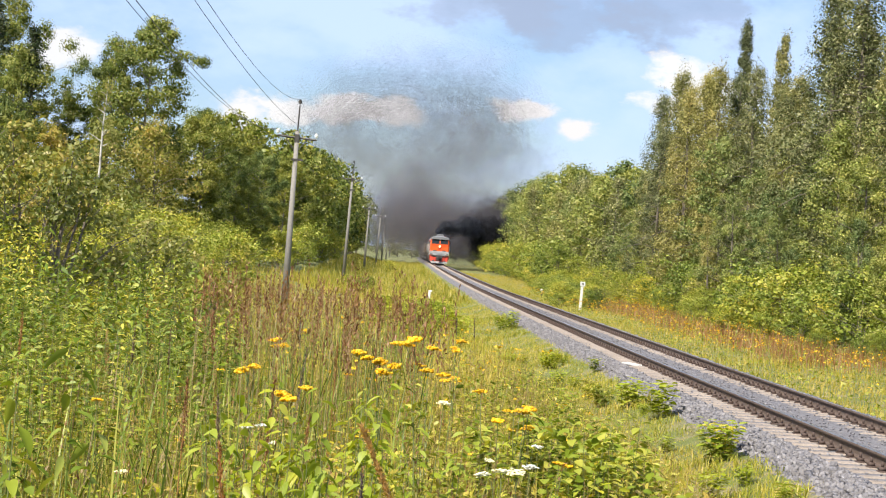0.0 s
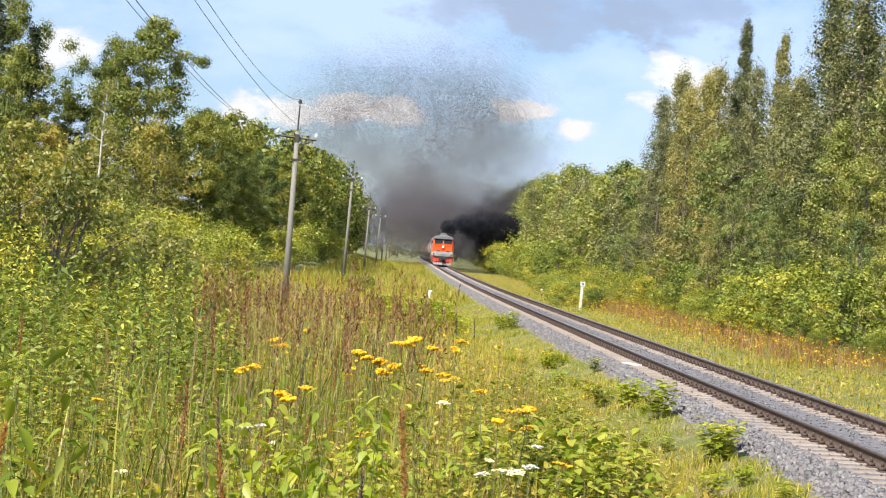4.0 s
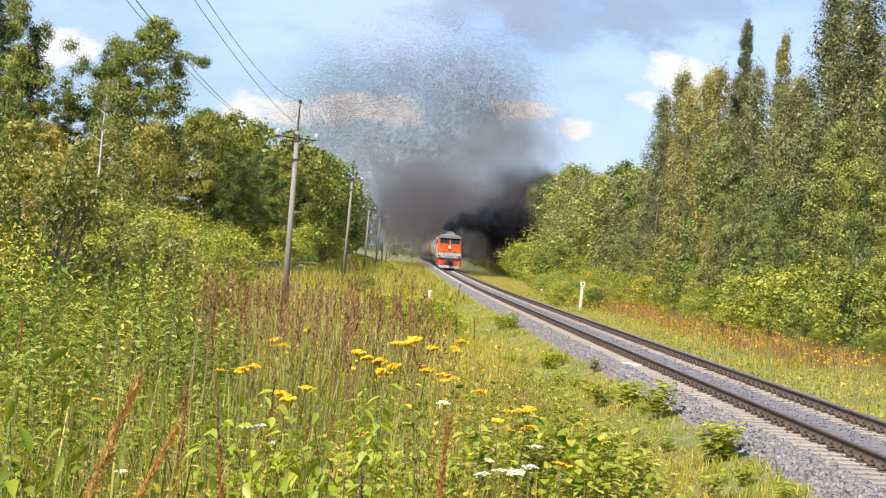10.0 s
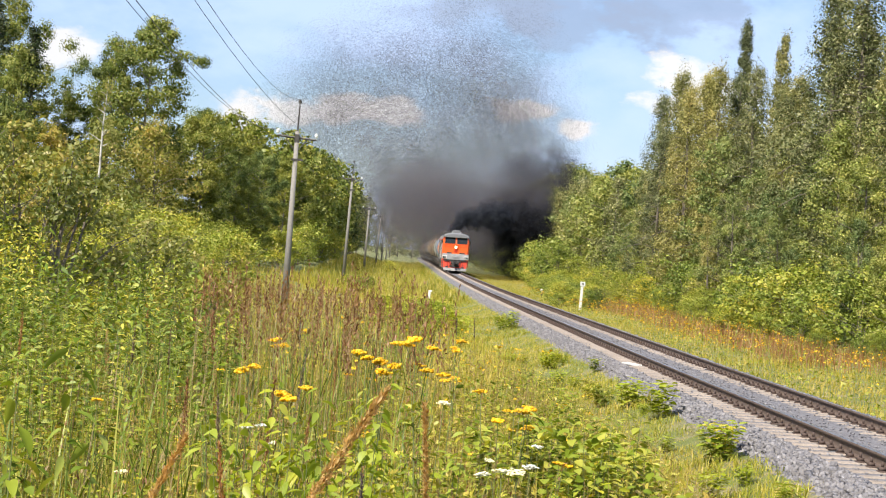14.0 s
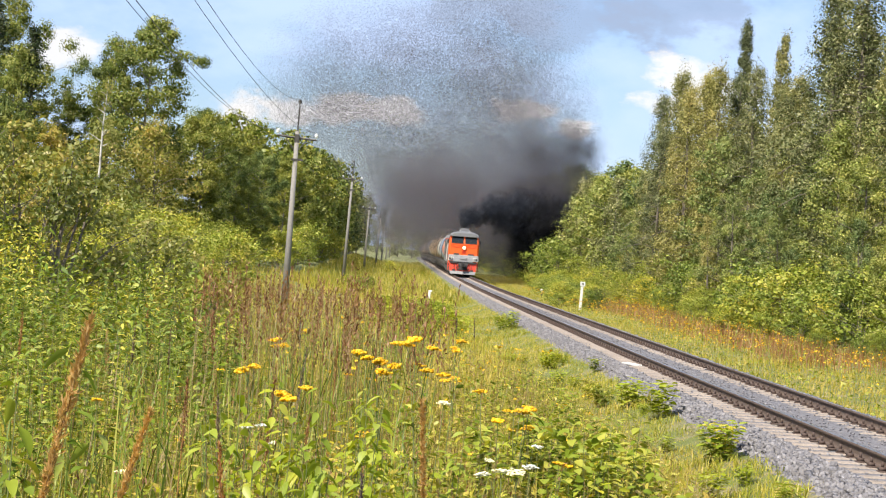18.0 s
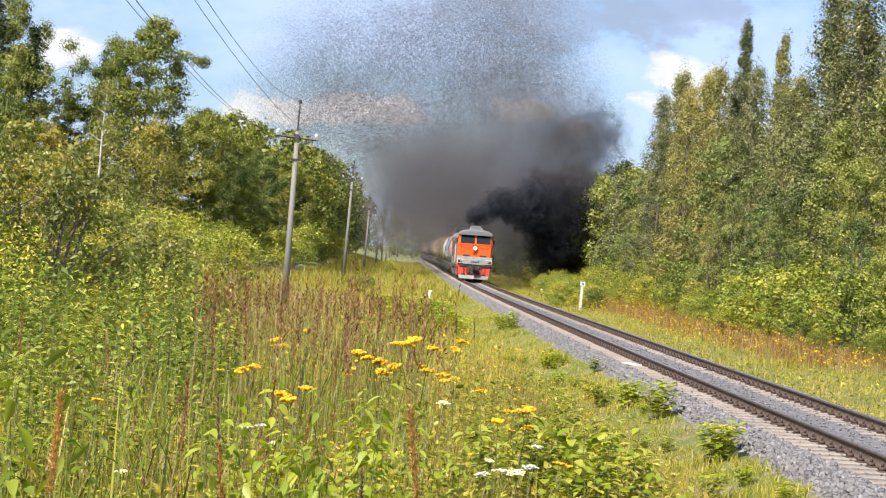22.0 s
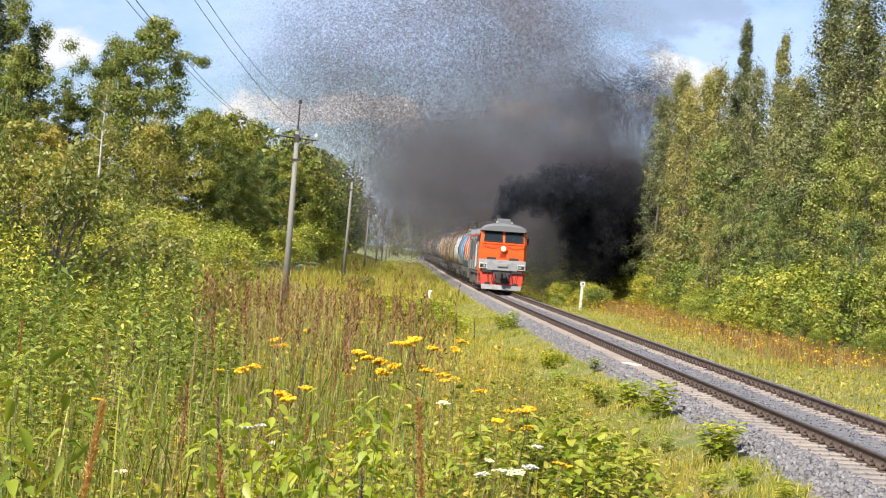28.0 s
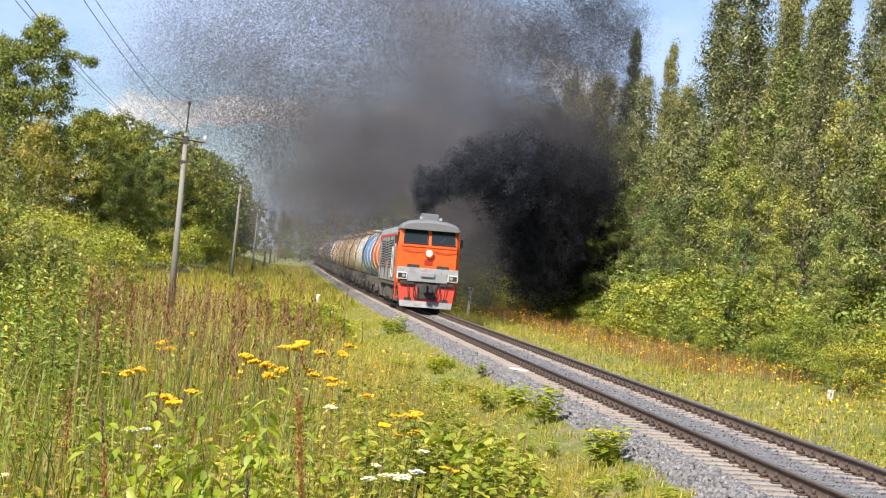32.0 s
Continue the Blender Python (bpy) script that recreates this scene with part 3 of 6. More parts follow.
def locomotive():
    L = tagged(new("diesel_locomotive"), "orange-red and grey diesel locomotive with its headlight lit", "locomotive")
    # body behind the cab
    bm = bm_new()
    loft(bm, [[(x, y, z) for x, z in arch(1.50, 1.30, 3.72, 0.62)] for y in (1.9, 16.2)])
    part("body", bm, M_SIDE, L, "grey painted engine body")
    bm = bm_new()
    loft(bm, [[(x, y, z) for x, z in arch(1.42, 3.70, 3.80, 0.60)] for y in (1.95, 16.25)])
    part("roof", bm, M_SOOT, L, "soot-blackened arched roof")
    # red trims along the side
    for z0, z1, m in ((3.56, 3.66, M_RED), (2.05, 2.12, M_RED)):
        for s in (-1, 1):
            bm = bm_new()
            box(bm, min(s * 1.500, s * 1.515), max(s * 1.500, s * 1.515), 2.0, 16.15, z0, z1)
            part("side_stripe", bm, m, L, "red stripe")
    # side louvres, panels and doors
    for s in (-1, 1):
        for y0, y1, z0, z1 in ((4.2, 6.6, 1.95, 3.35), (7.2, 9.4, 2.3, 3.35), (10.6, 13.4, 1.95, 3.35)):
            g = part("louvre", box(bm_new(), min(s * 1.49, s * 1.53), max(s * 1.49, s * 1.53), y0, y1, z0, z1), M_SOOT, L, "dark side louvre")
            k = 0
            z = z0 + 0.05
            while z < z1 - 0.05:
                bm = bm_new()
                box(bm, min(s * 1.53, s * 1.56), max(s * 1.53, s * 1.56), y0 + 0.04, y1 - 0.04, z, z + 0.05)
                part("slat", bm, M_SIDE, g)
                z += 0.135
        for y0 in (2.15, 14.4):
            bm = bm_new()
            box(bm, min(s * 1.50, s * 1.53), max(s * 1.50, s * 1.53), y0, y0 + 0.75, 1.45, 3.3, 0.01)
            part("side_door", bm, M_SIDE, L)
        for y0 in (3.0, 4.0, 6.8, 9.9, 13.9, 15.4):
            bm = bm_new()
            rod(bm, (s * 1.51, y0, 1.35), (s * 1.51, y0, 3.55), 0.02, 0.02, 4)
            part("seam", bm, M_SOOT, L)
        for y in (2.05, 3.0):
            part("handrail", rod(bm_new(), (s * 1.60, y, 1.5), (s * 1.60, y, 3.0), 0.02, 0.02, 6), M_WHITE, L)
    # cab: nearly flat front with a raked upper half
    bm = bm_new()
    secs = []
    for z, w, yf in ((1.28, 1.47, 0.10), (2.05, 1.50, 0.0), (3.12, 1.50, 0.02), (3.20, 1.49, 0.03), (3.92, 1.43, 0.30), (4.02, 1.42, 0.34)):
        secs.append([(-w + 0.16, yf, z), (w - 0.16, yf, z), (w, yf + 0.22, z), (w, 2.0, z), (-w, 2.0, z), (-w, yf + 0.22, z)])
    loft(bm, secs)
    part("cab", bm, M_ORANGE, L, "orange-red driver's cab")
    # roof cap with a visor over the windows
    bm = bm_new()
    secs = []
    for y, w, zs, rise in ((-0.02, 1.34, 3.94, 0.30), (0.10, 1.46, 3.93, 0.42), (0.6, 1.48, 3.92, 0.50), (2.0, 1.48, 3.88, 0.50)):
        secs.append([(x, y, z) for x, z in arch(w, zs - 0.05, zs, rise)])
    loft(bm, secs)
    part("cab_roof", bm, M_ROOF, L, "light grey rounded cab roof", smooth=False)
    # windscreens
    for s in (-1, 1):
        bm = bm_new()
        x0, x1 = (0.10, 1.26)
        q = [(s * x0, 0.034, 3.20), (s * x1, 0.034, 3.20), (s * (x1 - 0.05), 0.300, 3.91), (s * x0, 0.300, 3.91)]
        n = Vector((0, -0.935, 0.35)) * 0.012
        loft(bm, [[tuple(Vector(p) + n * 0.2) for p in q], [tuple(Vector(p) + n * 2) for p in q]])
        w = part("windscreen", bm, M_WINDOW, L, "dark windscreen")
        bm = bm_new()
        for a, b in zip(q, q[1:] + q[:1]):
            rod(bm, Vector(a) + n * 2, Vector(b) + n * 2, 0.028, 0.028, 5)
        part("seal", bm, M_BLACK, w)
        bm = bm_new()
        rod(bm, Vector((s * 0.35, 0.02, 3.16)), Vector((s * 0.75, 0.14, 3.55)) + n, 0.012, 0.012, 4)
        part("wiper", bm, M_BLACK, L)
        # side window of the cab
        bm = bm_new()
        box(bm, min(s * 1.46, s * 1.50), max(s * 1.46, s * 1.50), 0.75, 1.6, 3.05, 3.72)
        part("side_window", bm, M_WINDOW, L, "dark cab side window")
        # mirrors
        bm = bm_new()
        box(bm, min(s * 1.53, s * 1.66), max(s * 1.53, s * 1.66), 0.5, 0.56, 3.15, 3.55, 0.02)
        part("mirror", bm, M_BLACK, L)
        # handrail below the windscreen
        bm = bm_new()
        pts = [Vector((s * (0.22 + 1.1 * i / 8), -0.05, 2.98 - 0.10 * math.sin(math.pi * i / 8) - 0.04)) for i in range(9)]
        for a, b in zip(pts, pts[1:]):
            rod(bm, a, b, 0.018, 0.018, 5)
        part("handrail", bm, M_RED, L, "sagging handrail")
        # vents in the lower nose
        bm = bm_new()
        box(bm, min(s * 0.42, s * 1.02), max(s * 0.42, s * 1.02), -0.03, 0.02, 2.02, 2.20, 0.02)
        part("nose_vent", bm, M_SOOT, L, "dark nose vent")
        # buffer lamps in pale frames
        bm = bm_new()
        box(bm, min(s * 0.98, s * 1.48), max(s * 0.98, s * 1.48), -0.16, 0.12, 1.46, 1.80, 0.03)
        b = part("lamp_box", bm, M_WHITE, L, "white-edged lamp box")
        bm = bm_new()
        box(bm, min(s * 1.03, s * 1.43), max(s * 1.03, s * 1.43), -0.172, -0.15, 1.51, 1.75, 0.01)
        part("lamp_recess", bm, M_BLACK, b)
        bm = bm_new()
        rod(bm, (s * 1.15, -0.20, 1.63), (s * 1.15, -0.16, 1.63), 0.085, 0.09, 12)
        part("lamp_lens", bm, M_LAMP_OFF, b)
        # steps and cab handrails
        bm = bm_new()
        for z in (0.55, 0.9, 1.22):
            box(bm, min(s * 1.2, s * 1.5), max(s * 1.2, s * 1.5), 0.35, 0.75, z, z + 0.04)
        box(bm, s * 1.49 - 0.02, s * 1.49 + 0.02, 0.33, 0.37, 0.5, 1.3)
        box(bm, s * 1.49 - 0.02, s * 1.49 + 0.02, 0.73, 0.77, 0.5, 1.3)
        part("step", bm, M_RED, L, "red cab steps")
        # air hoses by the coupler
        for k in (0.42, 0.62):
            bm = bm_new()
            pts = [Vector((s * k, -0.02, 1.2)), Vector((s * k, -0.22, 1.05)), Vector((s * k, -0.25, 0.75)), Vector((s * (k - 0.06), -0.2, 0.55))]
            for a, c in zip(pts, pts[1:]):
                rod(bm, a, c, 0.03, 0.03, 6)
            part("air_hose", bm, M_BLACK, L)
    # the pale line under the windows
    bm = bm_new()
    box(bm, -1.36, 1.36, -0.022, 0.02, 3.05, 3.12, 0.01)
    part("window_ledge", bm, M_ORANGE, L, "pale orange ledge under the windscreens")
    bm = bm_new()
    rod(bm, (0, -0.14, 2.78), (0, 0.05, 2.78), 0.205, 0.24, 24)
    h = part("headlight", bm, M_ORANGE, L, "round headlight housing")
    bm = bm_new()
    rod(bm, (0, -0.165, 2.78), (0, -0.138, 2.78), 0.135, 0.15, 24)
    part("headlight_lens", bm, M_LAMP, h, "lit warm white lens")
    bm = bm_new()
    for i in range(4):
        box(bm, -0.20, 0.20, -0.03, 0.02, 2.22 + i * 0.075, 2.262 + i * 0.075)
    part("number_plate", bm, M_RED, L, "dark red plate with raised bars")
    # pale band and grey buffer beam
    bm = bm_new()
    box(bm, -1.49, 1.49, -0.05, 0.25, 1.80, 2.05, 0.03)
    part("nose_band", bm, M_BAND, L, "light grey band across the nose")
    bm = bm_new()
    box(bm, -0.96, 0.96, -0.16, 0.3, 1.38, 1.80, 0.03)
    part("buffer_beam", bm, M_GREY, L, "grey buffer beam")
    bm = bm_new()
    box(bm, -0.34, 0.34, -0.24, -0.1, 1.62, 1.84, 0.04)
    part("coupler_cover", bm, M_GREY, L)
    bm = bm_new()
    box(bm, -0.19, 0.19, -0.75, 0.3, 0.92, 1.26, 0.06)
    box(bm, -0.24, -0.05, -0.95, -0.70, 0.86, 1.32, 0.05)
    box(bm, 0.05, 0.24, -0.85, -0.70, 0.90, 1.28, 0.05)
    part("coupler", bm, M_SOOT, L, "dark automatic coupler")
    # red apron and pale plough
    bm = bm_new()
    loft(bm, [[(-1.42, 0.05, 1.38), (1.42, 0.05, 1.38), (1.42, 0.25, 1.38), (-1.42, 0.25, 1.38)], [(-1.28, -0.12, 0.40), (1.28, -0.12, 0.40), (1.28, 0.1, 0.40), (-1.28, 0.1, 0.40)]])
    part("apron", bm, M_RED, L, "red apron below the buffer beam")
    bm = bm_new()
    loft(bm, [[(-1.30, -0.16, 0.44), (0, -0.36, 0.44), (1.30, -0.16, 0.44), (1.30, 0.0, 0.44), (0, -0.16, 0.44), (-1.30, 0.0, 0.44)],
              [(-1.24, -0.26, 0.15), (0, -0.50, 0.15), (1.24, -0.26, 0.15), (1.24, -0.12, 0.15), (0, -0.30, 0.15), (-1.24, -0.12, 0.15)]])
    part("plough", bm, M_PLOUGH, L, "dirty white track plough")
    # solid dark block for the mass of coupler and hoses, no hollow
    bm = bm_new()
    loft(bm, [[(-0.62, -0.05, 1.38), (0.62, -0.05, 1.38), (0.62, 0.06, 1.38), (-0.62, 0.06, 1.38)], [(-0.40, -0.16, 0.95), (0.40, -0.16, 0.95), (0.40, 0.0, 0.95), (-0.40, 0.0, 0.95)],
              [(-0.34, -0.18, 0.66), (0.34, -0.18, 0.66), (0.34, 0.0, 0.66), (-0.34, 0.0, 0.66)]])
    part("apron_recess", bm, M_SOOT, L, "dark solid mass before the middle of the apron")
    for s in (-1, 1):
        bm = bm_new()
        box(bm, min(s * 0.62, s * 1.30), max(s * 0.62, s * 1.30), -0.12, 0.02, 1.22, 1.38, 0.02)
        part("beam_bracket", bm, M_SOOT, L, "dark bracket under the beam")
        bm = bm_new()
        box(bm, min(s * 0.72, s * 1.06), max(s * 0.72, s * 1.06), -0.16, -0.06, 0.46, 0.60, 0.02)
        part("plough_strut", bm, M_SOOT, L, "dark strut above the plough")
    bm = bm_new()
    box(bm, -0.50, 0.50, -0.2, 0.05, 0.56, 0.72, 0.03)
    part("draw_gear", bm, M_SOOT, L, "dark draw gear")
    for x in (-0.95, 0.95):
        bm = bm_new()
        rod(bm, (x, -0.16, 1.35), (x * 0.9, -0.22, 0.6), 0.025, 0.025, 6)
        part("release_lever", bm, M_BLACK, L)
    # roof gear: fans, exhaust, box, horns
    bm = bm_new()
    box(bm, -0.42, 0.42, 1.1, 2.1, 4.36, 4.72, 0.05)
    part("roof_box", bm, M_ROOF, L, "grey box on the cab roof")
    bm = bm_new()
    rod(bm, (-0.5, 0.7, 4.42), (-0.5, 0.25, 4.46), 0.03, 0.09, 8)
    rod(bm, (0.45, 0.7, 4.42), (0.45, 0.3, 4.46), 0.03, 0.08, 8)
    part("horn", bm, M_GREY, L, "grey roof horns")
    for y in (5.2, 8.0, 12.4, 14.6):
        bm = bm_new()
        rod(bm, (0, y, 4.28), (0, y, 4.52), 0.85 if y > 9 else 0.6, 0.8 if y > 9 else 0.55, 16)
        part("roof_fan", bm, M_SOOT, L, "sooty roof fan housing")
    bm = bm_new()
    for y in (3.4, 4.1, 6.6, 9.6, 10.6):
        rod(bm, (-0.75, y, 4.22), (-0.75, y, 4.55), 0.09, 0.09, 8)
        box(bm, -1.05, -0.35, y - 0.12, y + 0.12, 4.18, 4.42, 0.04)
    part("roof_pipe", bm, M_SOOT, L, "sooty roof pipes")
    for y in (2.4, 3.9, 5.6, 8.6, 10.8):
        bm = bm_new()
        box(bm, -1.22, -0.62, y, y + 0.9, 4.0, 4.52, 0.12)
        part("roof_cover", bm, M_SOOT, L, "sooty humped roof cover")
    bm = bm_new()
    box(bm, -0.35, 0.35, 6.9, 7.6, 4.28, 4.78, 0.05)
    rod(bm, (0, 7.25, 4.7), (0, 7.25, 5.05), 0.26, 0.24, 12)
    part("exhaust_stack", bm, M_SOOT, L, "sooty exhaust stack")
    # frame, tank, bogies
    bm = bm_new()
    box(bm, -1.46, 1.46, 0.3, 16.3, 1.08, 1.31, 0.02)
    part("frame", bm, M_UNDER, L, "grimy main frame")
    bm = bm_new()
    box(bm, -1.38, 1.38, 6.6, 10.2, 0.42, 1.08, 0.08)
    part("fuel_tank", bm, M_UNDER, L, "grimy fuel tank")
    sets = []
    for c in (3.7, 12.9):
        bm = bm_new()
        for s in (-1, 1):
            box(bm, s * 1.08 - 0.08, s * 1.08 + 0.08, c - 2.6, c + 2.6, 0.62, 0.88, 0.03)
            for k in (-1.85, 0, 1.85):
                box(bm, s * 1.12 - 0.13, s * 1.12 + 0.13, c + k - 0.24, c + k + 0.24, 0.34, 0.78, 0.04)
                rod(bm, (s * 1.20, c + k - 0.42, 0.78), (s * 1.20, c + k - 0.42, 1.10), 0.11, 0.11, 8)
                rod(bm, (s * 1.20, c + k + 0.42, 0.78), (s * 1.20, c + k + 0.42, 1.10), 0.11, 0.11, 8)
        box(bm, -1.0, 1.0, c - 0.3, c + 0.3, 0.6, 1.05)
        b = part("bogie", bm, M_UNDER, L, "three-axle bogie frame")
        for k in (-1.85, 0, 1.85):
            sets.append((wheelset(b, c + k, 0.525), 0.525, c + k))
        for s in (-1, 1):
            for k in (-2.3, -1.0, 1.0, 2.3):
                bm = bm_new()
                rod(bm, (s * 1.3, c + k, 1.1), (s * 1.32, c + k, 0.35), 0.05, 0.05, 6)
                part("sand_pipe", bm, M_UNDER, b)
    return L, sets


def tank_wagon(paint, band, name_label):
    W = tagged(new("tank_wagon"), name_label, "tank wagon", "tank wagons of the train")
    bm = bm_new()
    secs = []
    for y, r in ((0.72, 0.55), (0.76, 0.95), (0.86, 1.25), (1.05, 1.44), (1.3, 1.5), (10.7, 1.5), (10.95, 1.44), (11.14, 1.25), (11.24, 0.95), (11.28, 0.55)):
        secs.append([(r * math.cos(k * math.pi / 14), y, 2.62 + r * math.sin(k * math.pi / 14)) for k in range(28)])
    loft(bm, secs)
    part("tank", bm, paint, W, smooth=True)
    for y in (2.1, 6.0, 9.9):
        bm = bm_new()
        rings = [[(r * math.cos(k * math.pi / 12), yy, 2.62 + r * math.sin(k * math.pi / 12)) for k in range(24)] for yy, r in ((y - 0.12, 1.502), (y - 0.12, 1.525), (y + 0.12, 1.525), (y + 0.12, 1.502))]
        loft(bm, rings, caps=False)
        part("band", bm, band, W, "tank strap")
    bm = bm_new()
    rod(bm, (0, 6, 4.0), (0, 6, 4.38), 0.38, 0.38, 16)
    rod(bm, (0, 6, 4.38), (0, 6, 4.46), 0.44, 0.40, 16)
    part("hatch", bm, paint, W, "filling hatch")
    bm = bm_new()
    for s in (-1, 1):
        box(bm, s * 0.75 - 0.25, s * 0.75 + 0.25, 4.7, 7.3, 4.08, 4.12)
        rod(bm, (s * 1.0, 4.7, 4.1), (s * 1.0, 4.7, 4.75), 0.02, 0.02, 5)
        rod(bm, (s * 1.0, 7.3, 4.1), (s * 1.0, 7.3, 4.75), 0.02, 0.02, 5)
        rod(bm, (s * 1.0, 4.7, 4.75), (s * 1.0, 7.3, 4.75), 0.02, 0.02, 5)
    part("walkway", bm, M_UNDER, W, "top walkway with rails")
    for s in (-1, 1):
        bm = bm_new()
        for y in (5.75, 6.25):
            pts = [Vector((s * 1.62, y, 1.2)), Vector((s * 1.62, y, 2.7)), Vector((s * 1.3, y, 3.7)), Vector((s * 0.95, y, 4.1))]
            for a, b in zip(pts, pts[1:]):
                rod(bm, a, b, 0.022, 0.022, 5)
        for k in range(8):
            rod(bm, (s * 1.62, 5.75, 1.3 + k * 0.3 if k < 5 else 2.7), (s * 1.62, 6.25, 1.3 + k * 0.3 if k < 5 else 2.7), 0.015, 0.015, 4)
        part("ladder", bm, M_UNDER, W)
    bm = bm_new()
    box(bm, -0.35, 0.35, 0.45, 11.55, 0.88, 1.18, 0.02)
    for y in (0.5, 2.1, 9.9, 11.3):
        box(bm, -1.45, 1.45, y - 0.12, y + 0.24, 0.92, 1.25, 0.02)
    box(bm, -0.18, 0.18, -0.02, 0.5, 0.92, 1.16, 0.03)
    box(bm, -0.18, 0.18, 11.5, 12.0, 0.92, 1.16, 0.03)
    part("frame", bm, M_UNDER, W, "grimy wagon frame")
    for c in (2.1, 9.9):
        bm = bm_new()
        for s in (-1, 1):
            secs = [[(s * 1.02 - 0.07, c + y, z0), (s * 1.02 + 0.07, c + y, z0), (s * 1.02 + 0.07, c + y, z1), (s * 1.02 - 0.07, c + y, z1)] for y, z0, z1 in ((-1.2, 0.4, 0.6), (-0.7, 0.45, 0.8), (0, 0.25, 0.85), (0.7, 0.45, 0.8), (1.2, 0.4, 0.6))]
            loft(bm, secs)
        box(bm, -1.0, 1.0, c - 0.2, c + 0.2, 0.5, 0.9, 0.03)
        b = part("bogie", bm, M_UNDER, W, "two-axle bogie frame")
        for k in (-0.925, 0.925):
            wheelset(b, c + k, 0.475)
    return W


def tank_paint(name, colour):
    return shader(name, colour, 0.5, 0, 0.08, 0.8, 0, 20, tuple(c * 0.6 for c in colour), 0.3)


PAINTS = {"orange": tank_paint("orange_tank_paint", (0.62, 0.14, 0.05)), "white": tank_paint("white_tank_paint", (0.72, 0.69, 0.63)),
          "blue": tank_paint("blue_tank_paint", (0.11, 0.27, 0.53)), "cream": tank_paint("cream_tank_paint", (0.78, 0.57, 0.37)), "grey": tank_paint("grey_tank_paint", (0.33, 0.33, 0.34)),
          "brown": tank_paint("brown_tank_paint", (0.22, 0.12, 0.09))}
LABELS = {"orange": "orange tank wagon with a white strap behind the locomotive", "blue": "bright blue tank wagon in the train", "white": "dusty white tank wagon in the train",
          "cream": "cream-yellow tank wagon with oil stains", "grey": "grey tank wagon far back in the train", "brown": "brown tank wagon far back in the train"}
ORDER = ["orange", "blue", "white", "cream", "cream", "cream", "cream", "cream", "white", "grey", "grey", "brown", "grey", "cream", "cream", "grey", "brown", "grey", "cream", "grey", "grey", "brown"]


def train_s(t):
    """Where the locomotive's nose is along the line."""
    return 290 - 5.5 * t - 0.0215 * t * t - 0.044 * max(0, t - 24) ** 2


def on_track(y):
    dx = float(track_x(y + 1) - track_x(y - 1)) / 2
    dz = float(track_z(y + 1) - track_z(y - 1)) / 2
    return Matrix.Translation((float(track_x(y)), y, float(track_z(y)))) @ pose(0, 0, 0, math.degrees(math.atan(dz)), 0, -math.degrees(math.atan(dx)))


LOCO, LOCO_WHEELS = locomotive()
WAGONS = []
made = {}
for i, kind in enumerate(ORDER):
    if kind not in made:
        made[kind] = tank_wagon(PAINTS[kind], PAINTS["white"] if kind in ("orange", "blue") else PAINTS[kind], LABELS[kind])
        w = made[kind]
    else:
        w = copy_thing(made[kind], Matrix())
    WAGONS.append((w, 16.75 + 12.05 * i))
# ---------------------------------------------------------------- plants
M_BIRCH = leafy("birch_leaves", [(0.030, 0.042, 0.017), (0.110, 0.130, 0.052), (0.225, 0.238, 0.108), (0.40, 0.395, 0.225)], 0.16)
M_ASPEN = leafy("aspen_leaves", [(0.028, 0.050, 0.015), (0.108, 0.152, 0.042), (0.220, 0.265, 0.084), (0.40, 0.415, 0.155)], 0.16)
M_OAK = leafy("broad_leaves", [(0.028, 0.048, 0.014), (0.075, 0.112, 0.024), (0.150, 0.190, 0.040), (0.275, 0.285, 0.075)], 0.18)
M_SHRUB = leafy("shrub_leaves", [(0.064, 0.099, 0.017), (0.146, 0.202, 0.031), (0.258, 0.301, 0.048), (0.431, 0.406, 0.09)], 0.2)
M_WILLOW = leafy("willow_leaves", [(0.09, 0.118, 0.033), (0.168, 0.202, 0.055), (0.252, 0.263, 0.083), (0.396, 0.325, 0.132)])
M_SPRUCE = leafy("spruce_needles", [(0.018, 0.035, 0.018), (0.035, 0.058, 0.03), (0.06, 0.08, 0.05)], 0.1)
M_GRASS = leafy("meadow_grass", [(0.105, 0.135, 0.016), (0.245, 0.252, 0.028), (0.39, 0.335, 0.065), (0.53, 0.405, 0.160)], 0.32)
M_VERGE = leafy("verge_grass_blades", [(0.085, 0.128, 0.016), (0.185, 0.232, 0.030), (0.305, 0.312, 0.055), (0.47, 0.385, 0.14)], 0.32)
M_STRAW = leafy("dry_grass", [(0.17, 0.13, 0.05), (0.27, 0.20, 0.085), (0.36, 0.28, 0.14)], 0.3)
M_REED = leafy("brown_seed_heads", [(0.13, 0.062, 0.028), (0.235, 0.120, 0.052), (0.36, 0.21, 0.10)], 0.25)
M_HERB = leafy("herb_leaves", [(0.072, 0.120, 0.016), (0.18, 0.235, 0.029), (0.315, 0.335, 0.045), (0.49, 0.42, 0.085)], 0.22)
M_LIME = leafy("pale_green_leaves", [(0.17, 0.235, 0.020), (0.27, 0.335, 0.035), (0.375, 0.405, 0.058)], 0.4, tree_shift=0.05)
M_YELLOW = leafy("yellow_florets", [(0.55, 0.29, 0.006), (0.66, 0.40, 0.010), (0.72, 0.50, 0.02)], 0.15, 0.1)
M_CREAMFL = leafy("white_florets", [(0.66, 0.66, 0.60), (0.80, 0.80, 0.75), (0.85, 0.84, 0.82)], 0.2, 0.1)
M_BRAMBLE = leafy("bramble_leaves", [(0.047, 0.083, 0.013), (0.101, 0.16, 0.022), (0.182, 0.243, 0.033), (0.324, 0.346, 0.055)], 0.3)
